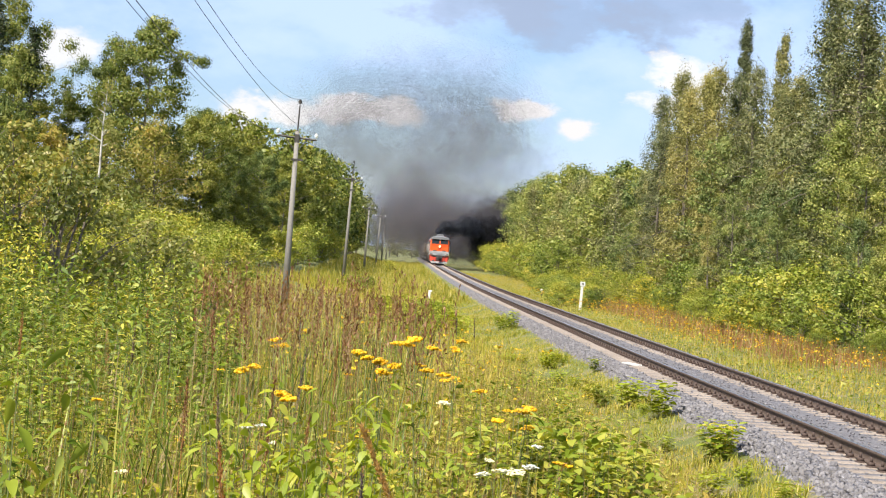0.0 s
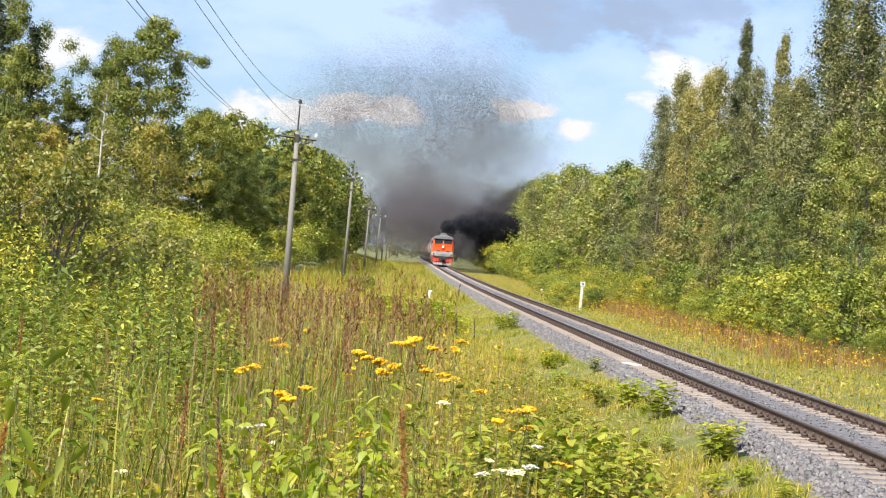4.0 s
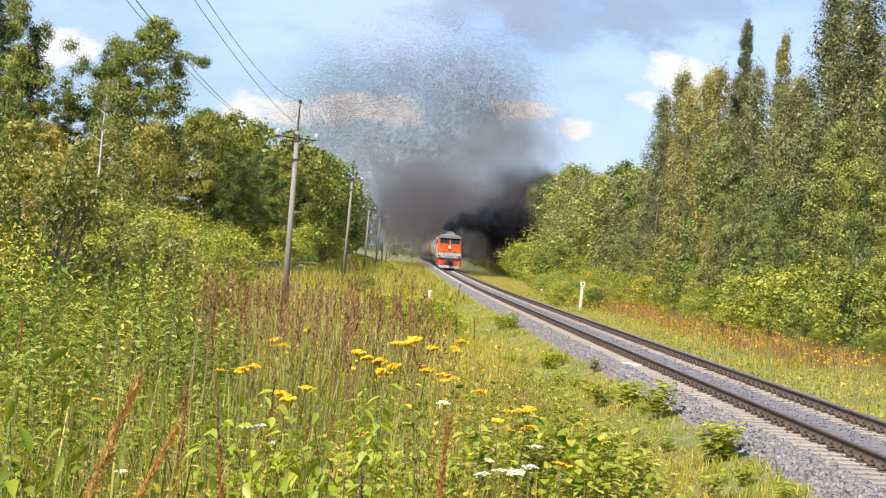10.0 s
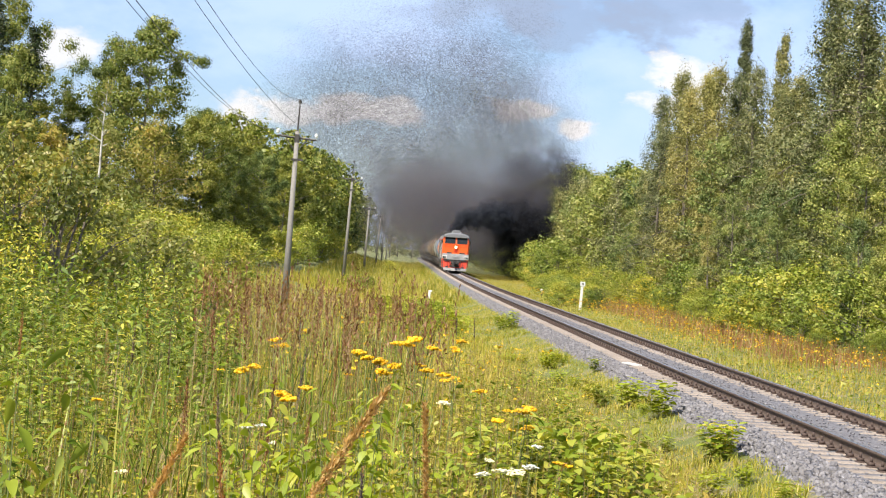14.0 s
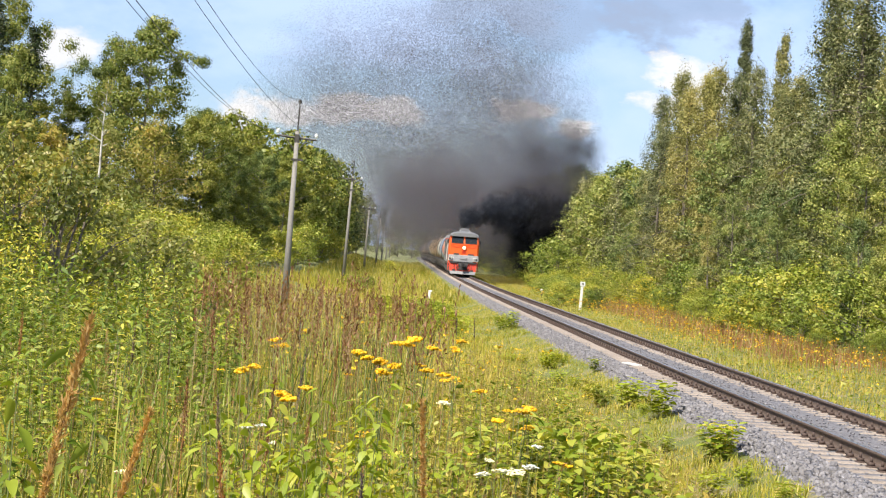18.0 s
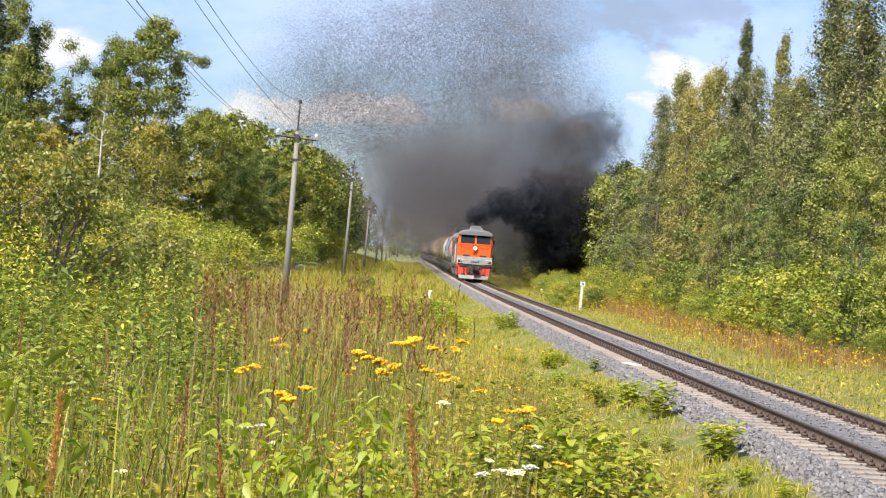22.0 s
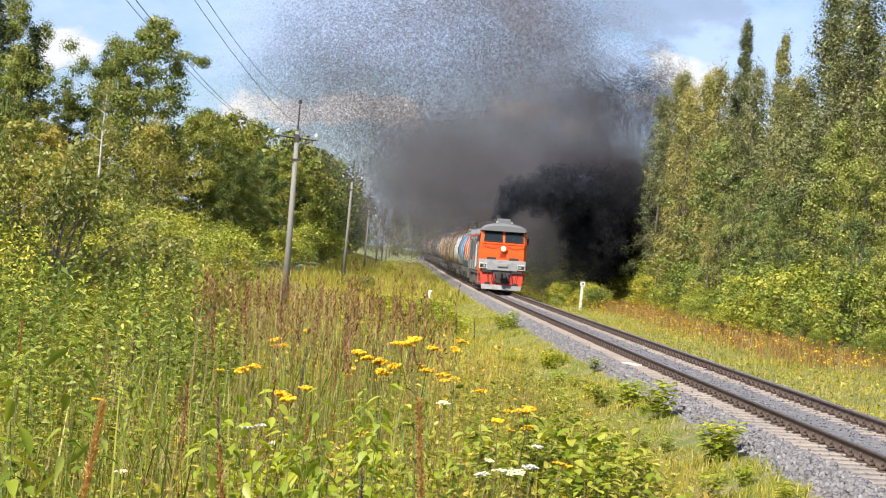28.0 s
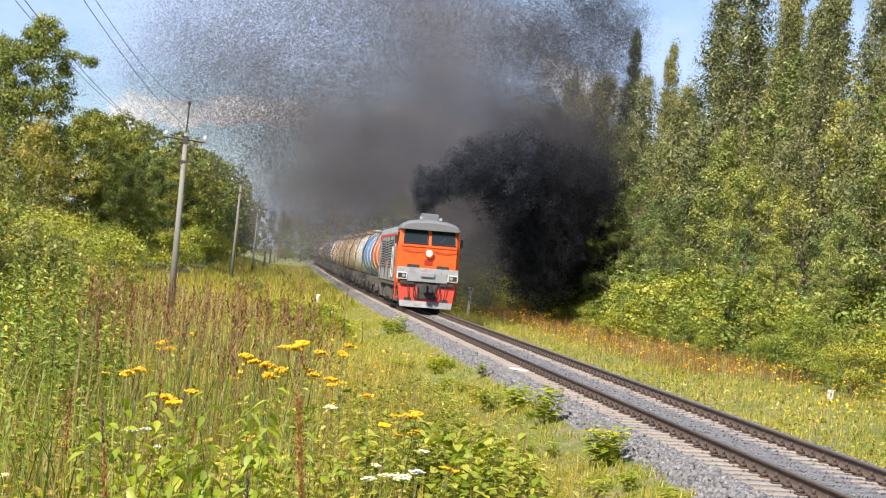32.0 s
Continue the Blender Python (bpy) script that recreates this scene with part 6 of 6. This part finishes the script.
def make_reeds():
    rng = np.random.default_rng(61)
    # stand of brown-headed reed grass round the first pole
    n = 1050
    y = 11 + 48 * rng.random(n) ** 1.1
    u = rng.random(n)
    x = (-0.062 * y - 0.5) + u * (0.062 * y + 0.5 + np.minimum(0.012 * y + 0.35, 1.3))
    keep = rng.random(n) < 0.35 + 0.65 * ease(-0.2, 0.5, wobble(x, y, 1.7))
    x, y = x[keep], y[keep]
    h = rng.uniform(1.0, 1.5, len(x)) + 0.006 * y
    V, T, tips = blades(rng, x, y, h, np.full(len(x), 0.006), 0.08, 2)
    V1, Q1 = pieces(V, T)
    base = np.stack([x, y, ground_z(x, y)], -1)
    d = unit(tips - base + np.array((0, 0, 0.4)))
    H = seed_heads(rng, tips, d, 0.36, 0.018, 26, 0.040)
    V2, Q2 = pieces(H, [(0, 1, 2, 3)])
    me = mesh_of("reed_grass_stand", np.concatenate([V1, V2]), np.concatenate([Q1, Q2 + len(V1)]), [M_STRAW, M_REED], [0] * len(Q1) + [1] * len(Q2))
    tagged(new("reed_grass_stand", me), "stand of reed grass with brown seed heads", "grass", kind="stuff")
    # slender meadow grass in seed among the near herbs
    n = 3600
    y = 5.5 + 24 * rng.random(n) ** 1.1
    x = view_left(y) + rng.random(n) * (np.minimum(0.09 * y, 1.9) - view_left(y))
    keep = rng.random(n) < 0.15 + 0.85 * ease(-0.3, 0.5, wobble(x, y, 0.7))
    x, y = x[keep], y[keep]
    V, T, tips = blades(rng, x, y, rng.uniform(0.55, 1.0, len(x)), rng.uniform(0.003, 0.005, len(x)), 0.14, 3)
    V1, Q1 = pieces(V, T)
    d = unit(tips - np.stack([x, y, ground_z(x, y)], -1) + np.array((0, 0, 0.2)))
    V2, Q2 = pieces(seed_heads(rng, tips, d, 0.17, 0.016, 12, 0.022), [(0, 1, 2, 3)])
    me = mesh_of("seeding_grass", np.concatenate([V1, V2]), np.concatenate([Q1, Q2 + len(V1)]), [M_GRASS, M_STRAW, M_REED], [0] * len(Q1) + list(np.repeat(rng.choice((1, 2), len(x), p=(0.65, 0.35)), 12)))
    tagged(new("seeding_grass", me), "slender meadow grass with pale and brown seed heads", "grass", kind="stuff")
    # long green blades leaning among the herbs
    n = 5200
    y = 6.5 + 30 * rng.random(n) ** 1.1
    x = view_left(y) + rng.random(n) * (np.minimum(0.03 * y, 1.0) - view_left(y))
    keep = rng.random(n) < 0.1 + 0.9 * ease(-0.2, 0.5, wobble(x + 5, y, 0.9))
    x, y = x[keep], y[keep]
    V, T, tips = blades(rng, x, y, rng.uniform(0.6, 1.15, len(x)) + 0.008 * y, rng.uniform(0.008, 0.016, len(x)), 0.32, 3)
    V, Q = pieces(V, T)
    tagged(new("reed_blades", mesh_of("reed_blades", V, Q, [M_HERB, M_BRAMBLE, M_STRAW], np.repeat(rng.choice(3, len(x), p=(0.5, 0.35, 0.15)), 3))), "long green reed blades leaning among the herbs", "grass", kind="stuff")
    # rusty sorrel spires and flowers dotted over the far strips
    n = 1700
    y = 36 + 114 * rng.random(n)
    x = track_x(y) + 3.5 + 7.0 * rng.random(n)
    keep = rng.random(n) < 0.2 + 0.8 * ease(0.0, 0.5, wobble(x, y, 2.6))
    x, y = x[keep], y[keep]
    c = np.stack([x, y, ground_z(x, y) + rng.uniform(0.45, 0.85, len(x))], -1)
    V, Q = pieces(leaf_quads(rng, np.repeat(c, 4, 0) + rng.normal(0, 0.05, (len(c) * 4, 3)) * np.array((1, 1, 0.25)), 0.06, 0.9, up=1.2), [(0, 1, 2, 3)])
    tagged(new("far_flowers", mesh_of("far_flowers", V, Q, [M_YELLOW])), "golden-yellow wildflowers scattered along the far verge", "wildflower", kind="stuff")
    n = 300
    y = 12 + 70 * rng.random(n)
    x = -0.05 * y + rng.random(n) * (0.05 * y + 1.8)
    c = np.stack([x, y, ground_z(x, y) + rng.uniform(0.5, 1.0, n)], -1)
    V, Q = pieces(leaf_quads(rng, np.repeat(c, 5, 0) + rng.normal(0, 0.022, (n * 5, 3)) * np.array((1, 1, 0.3)), 0.028, 0.9, up=1.2), [(0, 1, 2, 3)])
    tagged(new("mid_flowers", mesh_of("mid_flowers", V, Q, [M_YELLOW])), "small yellow wildflowers scattered through the meadow", "wildflower", kind="stuff")


make_reeds()


def swaying_reed(length, head, width, mat, label):
    """A single stalk whose tip is its origin, so that the wind can swing it."""
    rng = np.random.default_rng(int(length * 1000))
    t = tagged(new("reed_stalk"), label, "grass", "stalks close by")
    line = np.stack([0.02 * np.linspace(0, 1, 8) ** 2, 0 * np.linspace(0, 1, 8), -np.linspace(0, 1, 8) * length], -1)
    V, Q = tube(line, np.linspace(0.0015, 0.0032, 8), 5)
    part("stem", mesh_of("reed_stem", V, Q, [M_STRAW]), None, t)
    Vh = seed_heads(rng, np.zeros((1, 3)), np.array([(0, 0, 1.0)]), head, width, 900, 0.011)
    V, Q = pieces(Vh, [(0, 1, 2, 3)])
    part("seed_head", mesh_of("reed_head", V, Q, [mat]), None, t)
    return t


REEDS = [(swaying_reed(1.5, 0.24, 0.0125, M_REEDTIP, "tall reed stalk with a brown seed head bending in the wind"), 2.2,
          [(0, -0.558, 2.041, 8.2), (6.2, -0.491, 2.054, 7.7), (6.5, -0.43, 2.06, 6.2), (6.8, -0.491, 2.054, 7.7), (8.7, -0.498, 2.056, 9.3), (9.0, -0.418, 2.061, 10.9), (9.5, -0.194, 2.029, 24.4), (10, -0.276, 1.995, 19.2),
           (10.5, -0.194, 1.957, 26.4), (11, -0.223, 1.971, 20.9), (11.5, -0.21, 1.969, 19.0), (12, -0.223, 1.978, 18.5), (12.5, -0.08, 1.993, 32.7), (13, -0.199, 2.042, 16.8), (13.5, 0.056, 1.958, 36.5), (14, 0.016, 1.997, 31.2),
           (14.5, -0.088, 2.038, 23.2), (15.5, -0.195, 2.057, 17.2), (16.5, -0.284, 2.071, 14.4), (17.5, -0.31, 2.062, 12.5), (18.5, -0.37, 2.057, 9.7), (19.5, -0.417, 2.047, 8.2), (20.2, -0.49, 2.039, 8.5), (32, -0.551, 2.042, 8.2)]),
         (swaying_reed(1.46, 0.16, 0.007, M_REEDTIP, "slim reed stalk with a brown seed head swaying in the wind"), 3.0,
          [(0, -0.63, 1.842, 7.8), (5, -0.547, 1.839, 9.4), (6.5, -0.413, 1.839, 11.1), (8.5, -0.344, 1.853, 16.7), (10, -0.312, 1.855, 24.6), (11.5, -0.363, 1.866, 11.1), (12.5, -0.327, 1.85, 24.3), (13.5, -0.356, 1.891, 14.4),
           (14, -0.296, 1.842, 25.5), (14.5, -0.289, 1.847, 24.7), (16.5, -0.307, 1.884, 22.0), (17.5, -0.341, 1.88, 16.7), (18.5, -0.364, 1.878, 14.7), (19.5, -0.359, 1.859, 17.4), (20, -0.487, 1.898, 2.7), (21, -0.47, 1.89, 3.4),
           (23, -0.536, 1.904, 0.9), (25.5, -0.486, 1.889, 5.6), (28, -0.434, 1.886, 7.7), (29.2, -0.468, 1.891, 5.6), (32, -0.495, 1.889, 4.0)]),
         (swaying_reed(1.48, 0.18, 0.003, M_REEDTIP, "upright dry reed stalk with a thin brown head"), 3.2,
          [(0, -0.019, 1.858, -24.8), (3, 0.029, 1.881, -7.9), (6, 0.092, 1.9, -3.8), (9, 0.136, 1.884, 3.6), (13, 0.094, 1.9, -3.8), (16, 0.086, 1.903, -4.8), (19, 0.078, 1.909, -4.1), (21, 0.06, 1.883, -10.9), (23, 0.068, 1.908, -5.7),
           (28, 0.077, 1.909, -5.4), (32, 0.063, 1.923, -6.2)])]


def make_stalks():
    """Dark dry sorrel spires and pale panicles that stand singly in the meadow."""
    rng = np.random.default_rng(71)
    protos = []
    for i, (mat, hw, label) in enumerate(((M_REED, 0.016, "dry brown sorrel spire in the meadow"), (M_STRAW, 0.03, "pale feathery grass panicle"), (M_DARK, 0.012, "withered dark seed spire"))):
        t = tagged(new("seed_spire"), label, "grass", "single dry stalks")
        line = np.stack([np.cumsum(rng.normal(0, 0.006, 7)), np.cumsum(rng.normal(0, 0.006, 7)), np.linspace(-0.05, 0.99, 7)], -1)
        V, Q = tube(line, np.linspace(0.0035, 0.0015, 7), 5)
        part("stem", mesh_of("spire_stem", V, Q, [mat]), None, t)
        Vh = seed_heads(rng, line[-1:], np.array([(0, 0, 1.0)]), 0.26, hw, 260, 0.016)
        V, Q = pieces(Vh, [(0, 1, 2, 3)])
        part("seed_head", mesh_of("spire_head", V, Q, [mat]), None, t)
        protos.append(t)
    spots = [(-0.31, 5.2, 1.60), (-0.30, 5.0, 1.46), (-0.03, 5.6, 1.50), (-0.42, 7.0, 1.66), (-0.36, 6.5, 1.52), (-0.60, 8.0, 1.5), (-0.75, 7.2, 1.62), (0.10, 6.0, 1.4)]
    for k in range(34):
        y = 8 + 20 * rng.random()
        x = -0.2 * y + rng.random() * (0.2 * y + 0.06 * y)
        spots.append((x, y, float(ground_z(x, y)) + rng.uniform(0.75, 1.25)))
    stand(protos, spots, rng)


M_DARK = leafy("withered_seeds", [(0.07, 0.05, 0.045), (0.13, 0.10, 0.09), (0.20, 0.16, 0.15)], 0.2)
make_stalks()
# ---------------------------------------------------------------- smoke
def puff_mesh(name, seed, mat, count, size, edge, lump=0.5, torn=0.4, jitter=0.6):
    """A billow of radius about 1: a swarm of small specks, dense inside, bulged and torn by noise; edge is how softly it thins out."""
    rng = np.random.default_rng(seed)
    field = rng.uniform(-1, 1, (24, 24, 24))
    def churn(p, octaves=4):
        """Smooth fractal noise, about -1 to 1."""
        total = 0
        for k in range(octaves):
            q = p * 2.1 ** k + 7.3 * k + 40
            i = np.floor(q).astype(int)
            f = q - i
            f = f * f * (3 - 2 * f)
            v = 0
            for c in range(8):
                e = np.array((c & 1, c >> 1 & 1, c >> 2))
                v = v + np.prod(np.where(e, f, 1 - f), -1) * field[tuple(((i + e) % 24).T)]
            total = total + v / 2 ** k
        return total
    P = np.zeros((0, 3))
    while len(P) < count:
        p = rng.uniform(-1.45, 1.45, (count, 3))
        r = np.linalg.norm(p, axis=1)
        bulge = 1 + lump * (0.5 - 1.0 * np.abs(churn(unit(p) * 1.9)))
        d = np.clip((1 - r / bulge) / edge + 0.5 + torn * 1.6 * churn(p * 2.6) / edge ** 0.5, 0, 1) * (r < 1.45)
        P = np.concatenate([P, p[rng.random(count) < d * d * (3 - 2 * d)]])
    P = P[:count]
    n = len(P)
    face = unit(unit(P) + jitter * rng.normal(0, 0.6, (n, 3)))
    a = unit(np.cross(face, rng.normal(0, 1, (n, 3))))
    b = np.cross(face, a)
    L = size * rng.uniform(0.6, 1.3, (n, 1))
    C = P
    V, Q = pieces(np.stack([C + a * L, C - 0.5 * a * L + 0.87 * b * L, C - 0.5 * a * L - 0.87 * b * L], 1), [(0, 1, 2)])
    return mesh_of(name, V, Q, [mat])


PUFFS = [puff_mesh("billow", 1 + i, M_SMOKE, 24000, 0.021, 0.5, 0.6, 0.35, 1.5) for i in range(3)]
DIMS = [puff_mesh("dim_billow", 51 + i, M_DIM, 30000, 0.016, 0.8, 0.6, 0.35) for i in range(2)]
FRESH = [puff_mesh("fresh_billow", 21 + i, M_FRESH_LIT, 9000, 0.034, 0.35, 0.7, 0.35) for i in range(2)]
TRAILERS = [puff_mesh("wisp", 31 + i, M_TRAIL, 70000, 0.010, 1.1, 0.5, 0.3) for i in range(2)]
MIDS = [puff_mesh("mid_wisp", 41 + i, M_MID, 50000, 0.013, 1.0, 0.5, 0.3) for i in range(2)]
HAZES = [puff_mesh("veil", 11 + i, M_HAZE, 95000, 0.0112, 1.2, 0.4, 0.3) for i in range(2)]

PLUME = tagged(new("smoke_plume"), "dense black exhaust smoke drifting from the locomotive's stack", "smoke", kind="stuff")
VEIL = tagged(new("smoke_veil"), "wide grey smoke hanging over the line behind the train", "smoke", kind="stuff")
# billows of the plume: place beside the nose of the locomotive (x across, y back, z up), radius, how fast it rolls
BILLOWS = [(0.0, 7.3, 5.3, 0.55, 9), (0.25, 7.7, 5.8, 0.7, 8), (0.7, 8.2, 6.3, 0.9, 7), (1.5, 9.0, 6.9, 1.0, 6), (2.5, 10.0, 7.4, 1.2, 6), (3.6, 11, 7.6, 1.4, 5), (4.7, 12, 7.0, 1.6, 5), (5.6, 13, 8.4, 1.5, 5),
           (5.6, 14, 5.6, 2.0, 4), (6.6, 16, 7.4, 2.2, 4), (6.2, 15, 3.4, 2.1, 4), (7.6, 18, 5.2, 2.5, 3), (8.6, 19, 8.0, 2.4, 4), (7.2, 21, 2.6, 2.4, 3), (9.0, 23, 3.6, 2.6, 3), (9.6, 24, 6.6, 2.7, 3),
           (8.4, 26, 9.6, 2.5, 3), (6.2, 25, 9.6, 2.4, 3), (8.2, 30, 5.2, 3.2, 3), (9.6, 33, 8.6, 3.0, 3), (6.5, 34, 7.4, 3.2, 2), (8.6, 40, 5.4, 3.6, 2), (9.8, 17, 7.2, 2.0, 3), (10.4, 21, 9.2, 2.2, 3), (10.6, 26, 5.0, 2.6, 3), (10.8, 30, 10.6, 2.6, 3), (11.2, 36, 7.4, 3.0, 2), (7.6, 27, 11.6, 2.3, 3), (9.4, 31, 12.8, 2.4, 3), (10.6, 24, 11.4, 2.0, 3), (6.0, 31, 12.4, 2.2, 2), (10.1, 33.1, 17.0, 3.0, 3), (12.7, 31.1, 15.7, 2.8, 3), (8.7, 39.1, 18.9, 3.4, 3), (14.5, 37.1, 19.2, 2.8, 3), (13.3, 41.1, 21.1, 3.2, 3)]
# thinner grey smoke that trails above and behind the black plume
TRAILS = [(6, 22, 11.5, 4.2), (9, 30, 12.5, 5.0), (3.5, 30, 13.5, 4.6), (10, 42, 9, 5.5), (6, 45, 15, 6.0), (0.5, 40, 10, 5.0), (11, 55, 14, 6.5), (2, 58, 17, 6.5), (7, 62, 10, 6.5), (-3, 60, 12, 5.5), (10, 72, 18, 7.0), (3.5, 24, 8.5, 3.4), (1.0, 30, 6.0, 3.2), (8, 36, 16.5, 5.0), (9.5, 20, 11.5, 3.4), (11.5, 28, 13.5, 4.4), (12.5, 40, 13, 5.0), (14, 55, 12, 5.5), (12, 50, 19, 6.0), (5, 34, 10, 4.0), (0, 70, 6, 5.0), (-2, 48, 5, 4.0)]
# mid-grey smoke between the locomotive and the black plume, and over the first wagons
MIDDLE = [(3.0, 14, 2.4, 2.0), (3.4, 17, 4.6, 2.3), (2.6, 21, 6.2, 2.5), (4.6, 19, 1.8, 2.1), (3.6, 27, 3.2, 3.0), (4.6, 31, 7.2, 3.4), (1.8, 26, 8.6, 2.8), (0.4, 44, 9, 4.5), (-3.5, 52, 10, 5.0), (3, 50, 13, 5.5), (-6, 66, 14, 6), (-1.5, 36, 8.0, 3.4), (5, 38, 4, 3.4)]
PLUME_PARTS, VEIL_PARTS = [], []
for i, (x, y, z, r, roll) in enumerate(BILLOWS):
    if i >= 8:
        x, r = x + (1.3 if z < 7 else 0.4), r * 0.9
    b = part("billow", FRESH[i % 2] if i < 8 else DIMS[i % 2] if z > 9 else PUFFS[i % 3], None, PLUME)
    b.scale = (r, r, r)
    PLUME_PARTS.append((b, x, y, z, roll))
for i, (x, y, z, r) in enumerate(TRAILS):
    b = part("wisp", TRAILERS[i % 2], None, PLUME, "thin grey smoke")
    b.scale = (r, r, r)
    PLUME_PARTS.append((b, x, y, z, 2))
for i, (x, y, z, r) in enumerate(MIDDLE):
    b = part("wisp", MIDS[i % 2], None, PLUME, "mid-grey smoke")
    b.scale = (r, r, r)
    PLUME_PARTS.append((b, x, y, z, 3))
# veils over the line: across, along, up at the start; where they have drifted by the end; radius
VEILS = [(8, 312, 9, 9, 112, 12, 5.5), (12, 318, 17, 12, 122, 15, 6.5), (4, 320, 15, 5, 120, 10, 6), (14, 326, 24, 10, 130, 20, 7), (1, 328, 10, 5, 150, 9, 5), (6, 332, 25, 4, 140, 18, 8), (-5, 338, 19, -3, 145, 14, 7),
         (18, 338, 18, 14, 145, 22, 7), (10, 345, 31, 9, 150, 27, 8), (-10, 350, 25, -7, 160, 19, 8), (1, 352, 32, 1, 165, 26, 9), (22, 352, 26, 15, 165, 14, 7), (6, 360, 18, 5, 175, 12, 9), (-16, 368, 20, -10, 185, 18, 8),
         (16, 372, 33, 12, 190, 30, 10), (-4, 380, 30, -3, 200, 28, 10), (26, 378, 20, 18, 200, 24, 8), (4, 390, 11, 3, 215, 8, 9), (-12, 400, 28, -9, 230, 25, 11), (12, 410, 24, 9, 245, 20, 11), (22, 420, 32, 18, 250, 32, 11),
         (0, 430, 20, -2, 270, 20, 12), (3, 330, 5, 5, 165, 5, 4.0), (5, 318, 10, 5, 128, 9, 4.5), (2, 322, 7, 4, 125, 7, 3.5), (3, 345, 10, 5, 150, 11, 4.5), (7, 360, 14, 8, 155, 7, 5.0), (8, 340, 5, 9, 170, 5, 5), (0, 350, 6, 2.5, 215, 6, 5), (3, 370, 7, 3, 220, 7, 6.5), (10, 380, 6, 12, 250, 6, 6.5), (-1, 400, 8, 0, 290, 8, 7), (8, 445, 14, 6, 300, 12, 11), (-8, 460, 16, -6, 320, 14, 11)]
for i, (x0, y0, z0, x1, y1, z1, r) in enumerate(VEILS):
    b = part("veil", HAZES[i % 2], None, VEIL)
    b.scale = (r, r, r)
    VEIL_PARTS.append((b, (x0, y0, z0), (x1, y1, z1)))


# ---------------------------------------------------------------- what moves
def motions():
    ts = [32 * i / 32 for i in range(33)]
    walk(LOCO, [(t, on_track(train_s(t))) for t in ts])
    for w, back in WAGONS:
        walk(w, [(t, on_track(train_s(t) + back)) for t in ts])
    steps = [32 * i / 400 for i in range(401)]
    for w, r, y in LOCO_WHEELS:
        walk(w, [(t, pose(0, y, r) @ Matrix.Rotation((290 - train_s(t)) / r, 4, "X")) for t in steps])
    walk(PLUME, [(t, on_track(train_s(t))) for t in ts])
    def climb(z, t):
        """The engine pulls harder and harder: the smoke stands low at first and climbs later."""
        return z if z < 5.4 else 5.4 + (z - 5.4) * float(np.interp(t, (0, 8, 20, 28, 31.5), (0.30, 0.45, 0.74, 0.80, 1.0)))
    for b, x, y, z, roll in PLUME_PARTS:
        ph = x * 1.7 + z
        walk(b, [(t, pose(x + 0.25 * math.sin(0.5 * t + ph), y + 0.4 * math.sin(0.37 * t + ph * 2), climb(z, t) + 0.3 * math.sin(0.43 * t + ph), roll * t, 20 * math.sin(ph) + 2 * t, 31 * ph + roll * 0.6 * t)) for t in ts[::2]])
    for reed, y, rows in REEDS:
        walk(reed, [(t, pose(x, y, z, 0, lean, 0)) for t, x, z, lean in rows])
    for b, p, q in VEIL_PARTS:
        a = p[0] * 7
        walk(b, [(t, pose(*(p[k] + (q[k] - p[k]) * t / 32 for k in range(3)), a + 1.0 * t, 10, a + 1.3 * t)) for t in (0, 8, 16, 24, 32)])


motions()
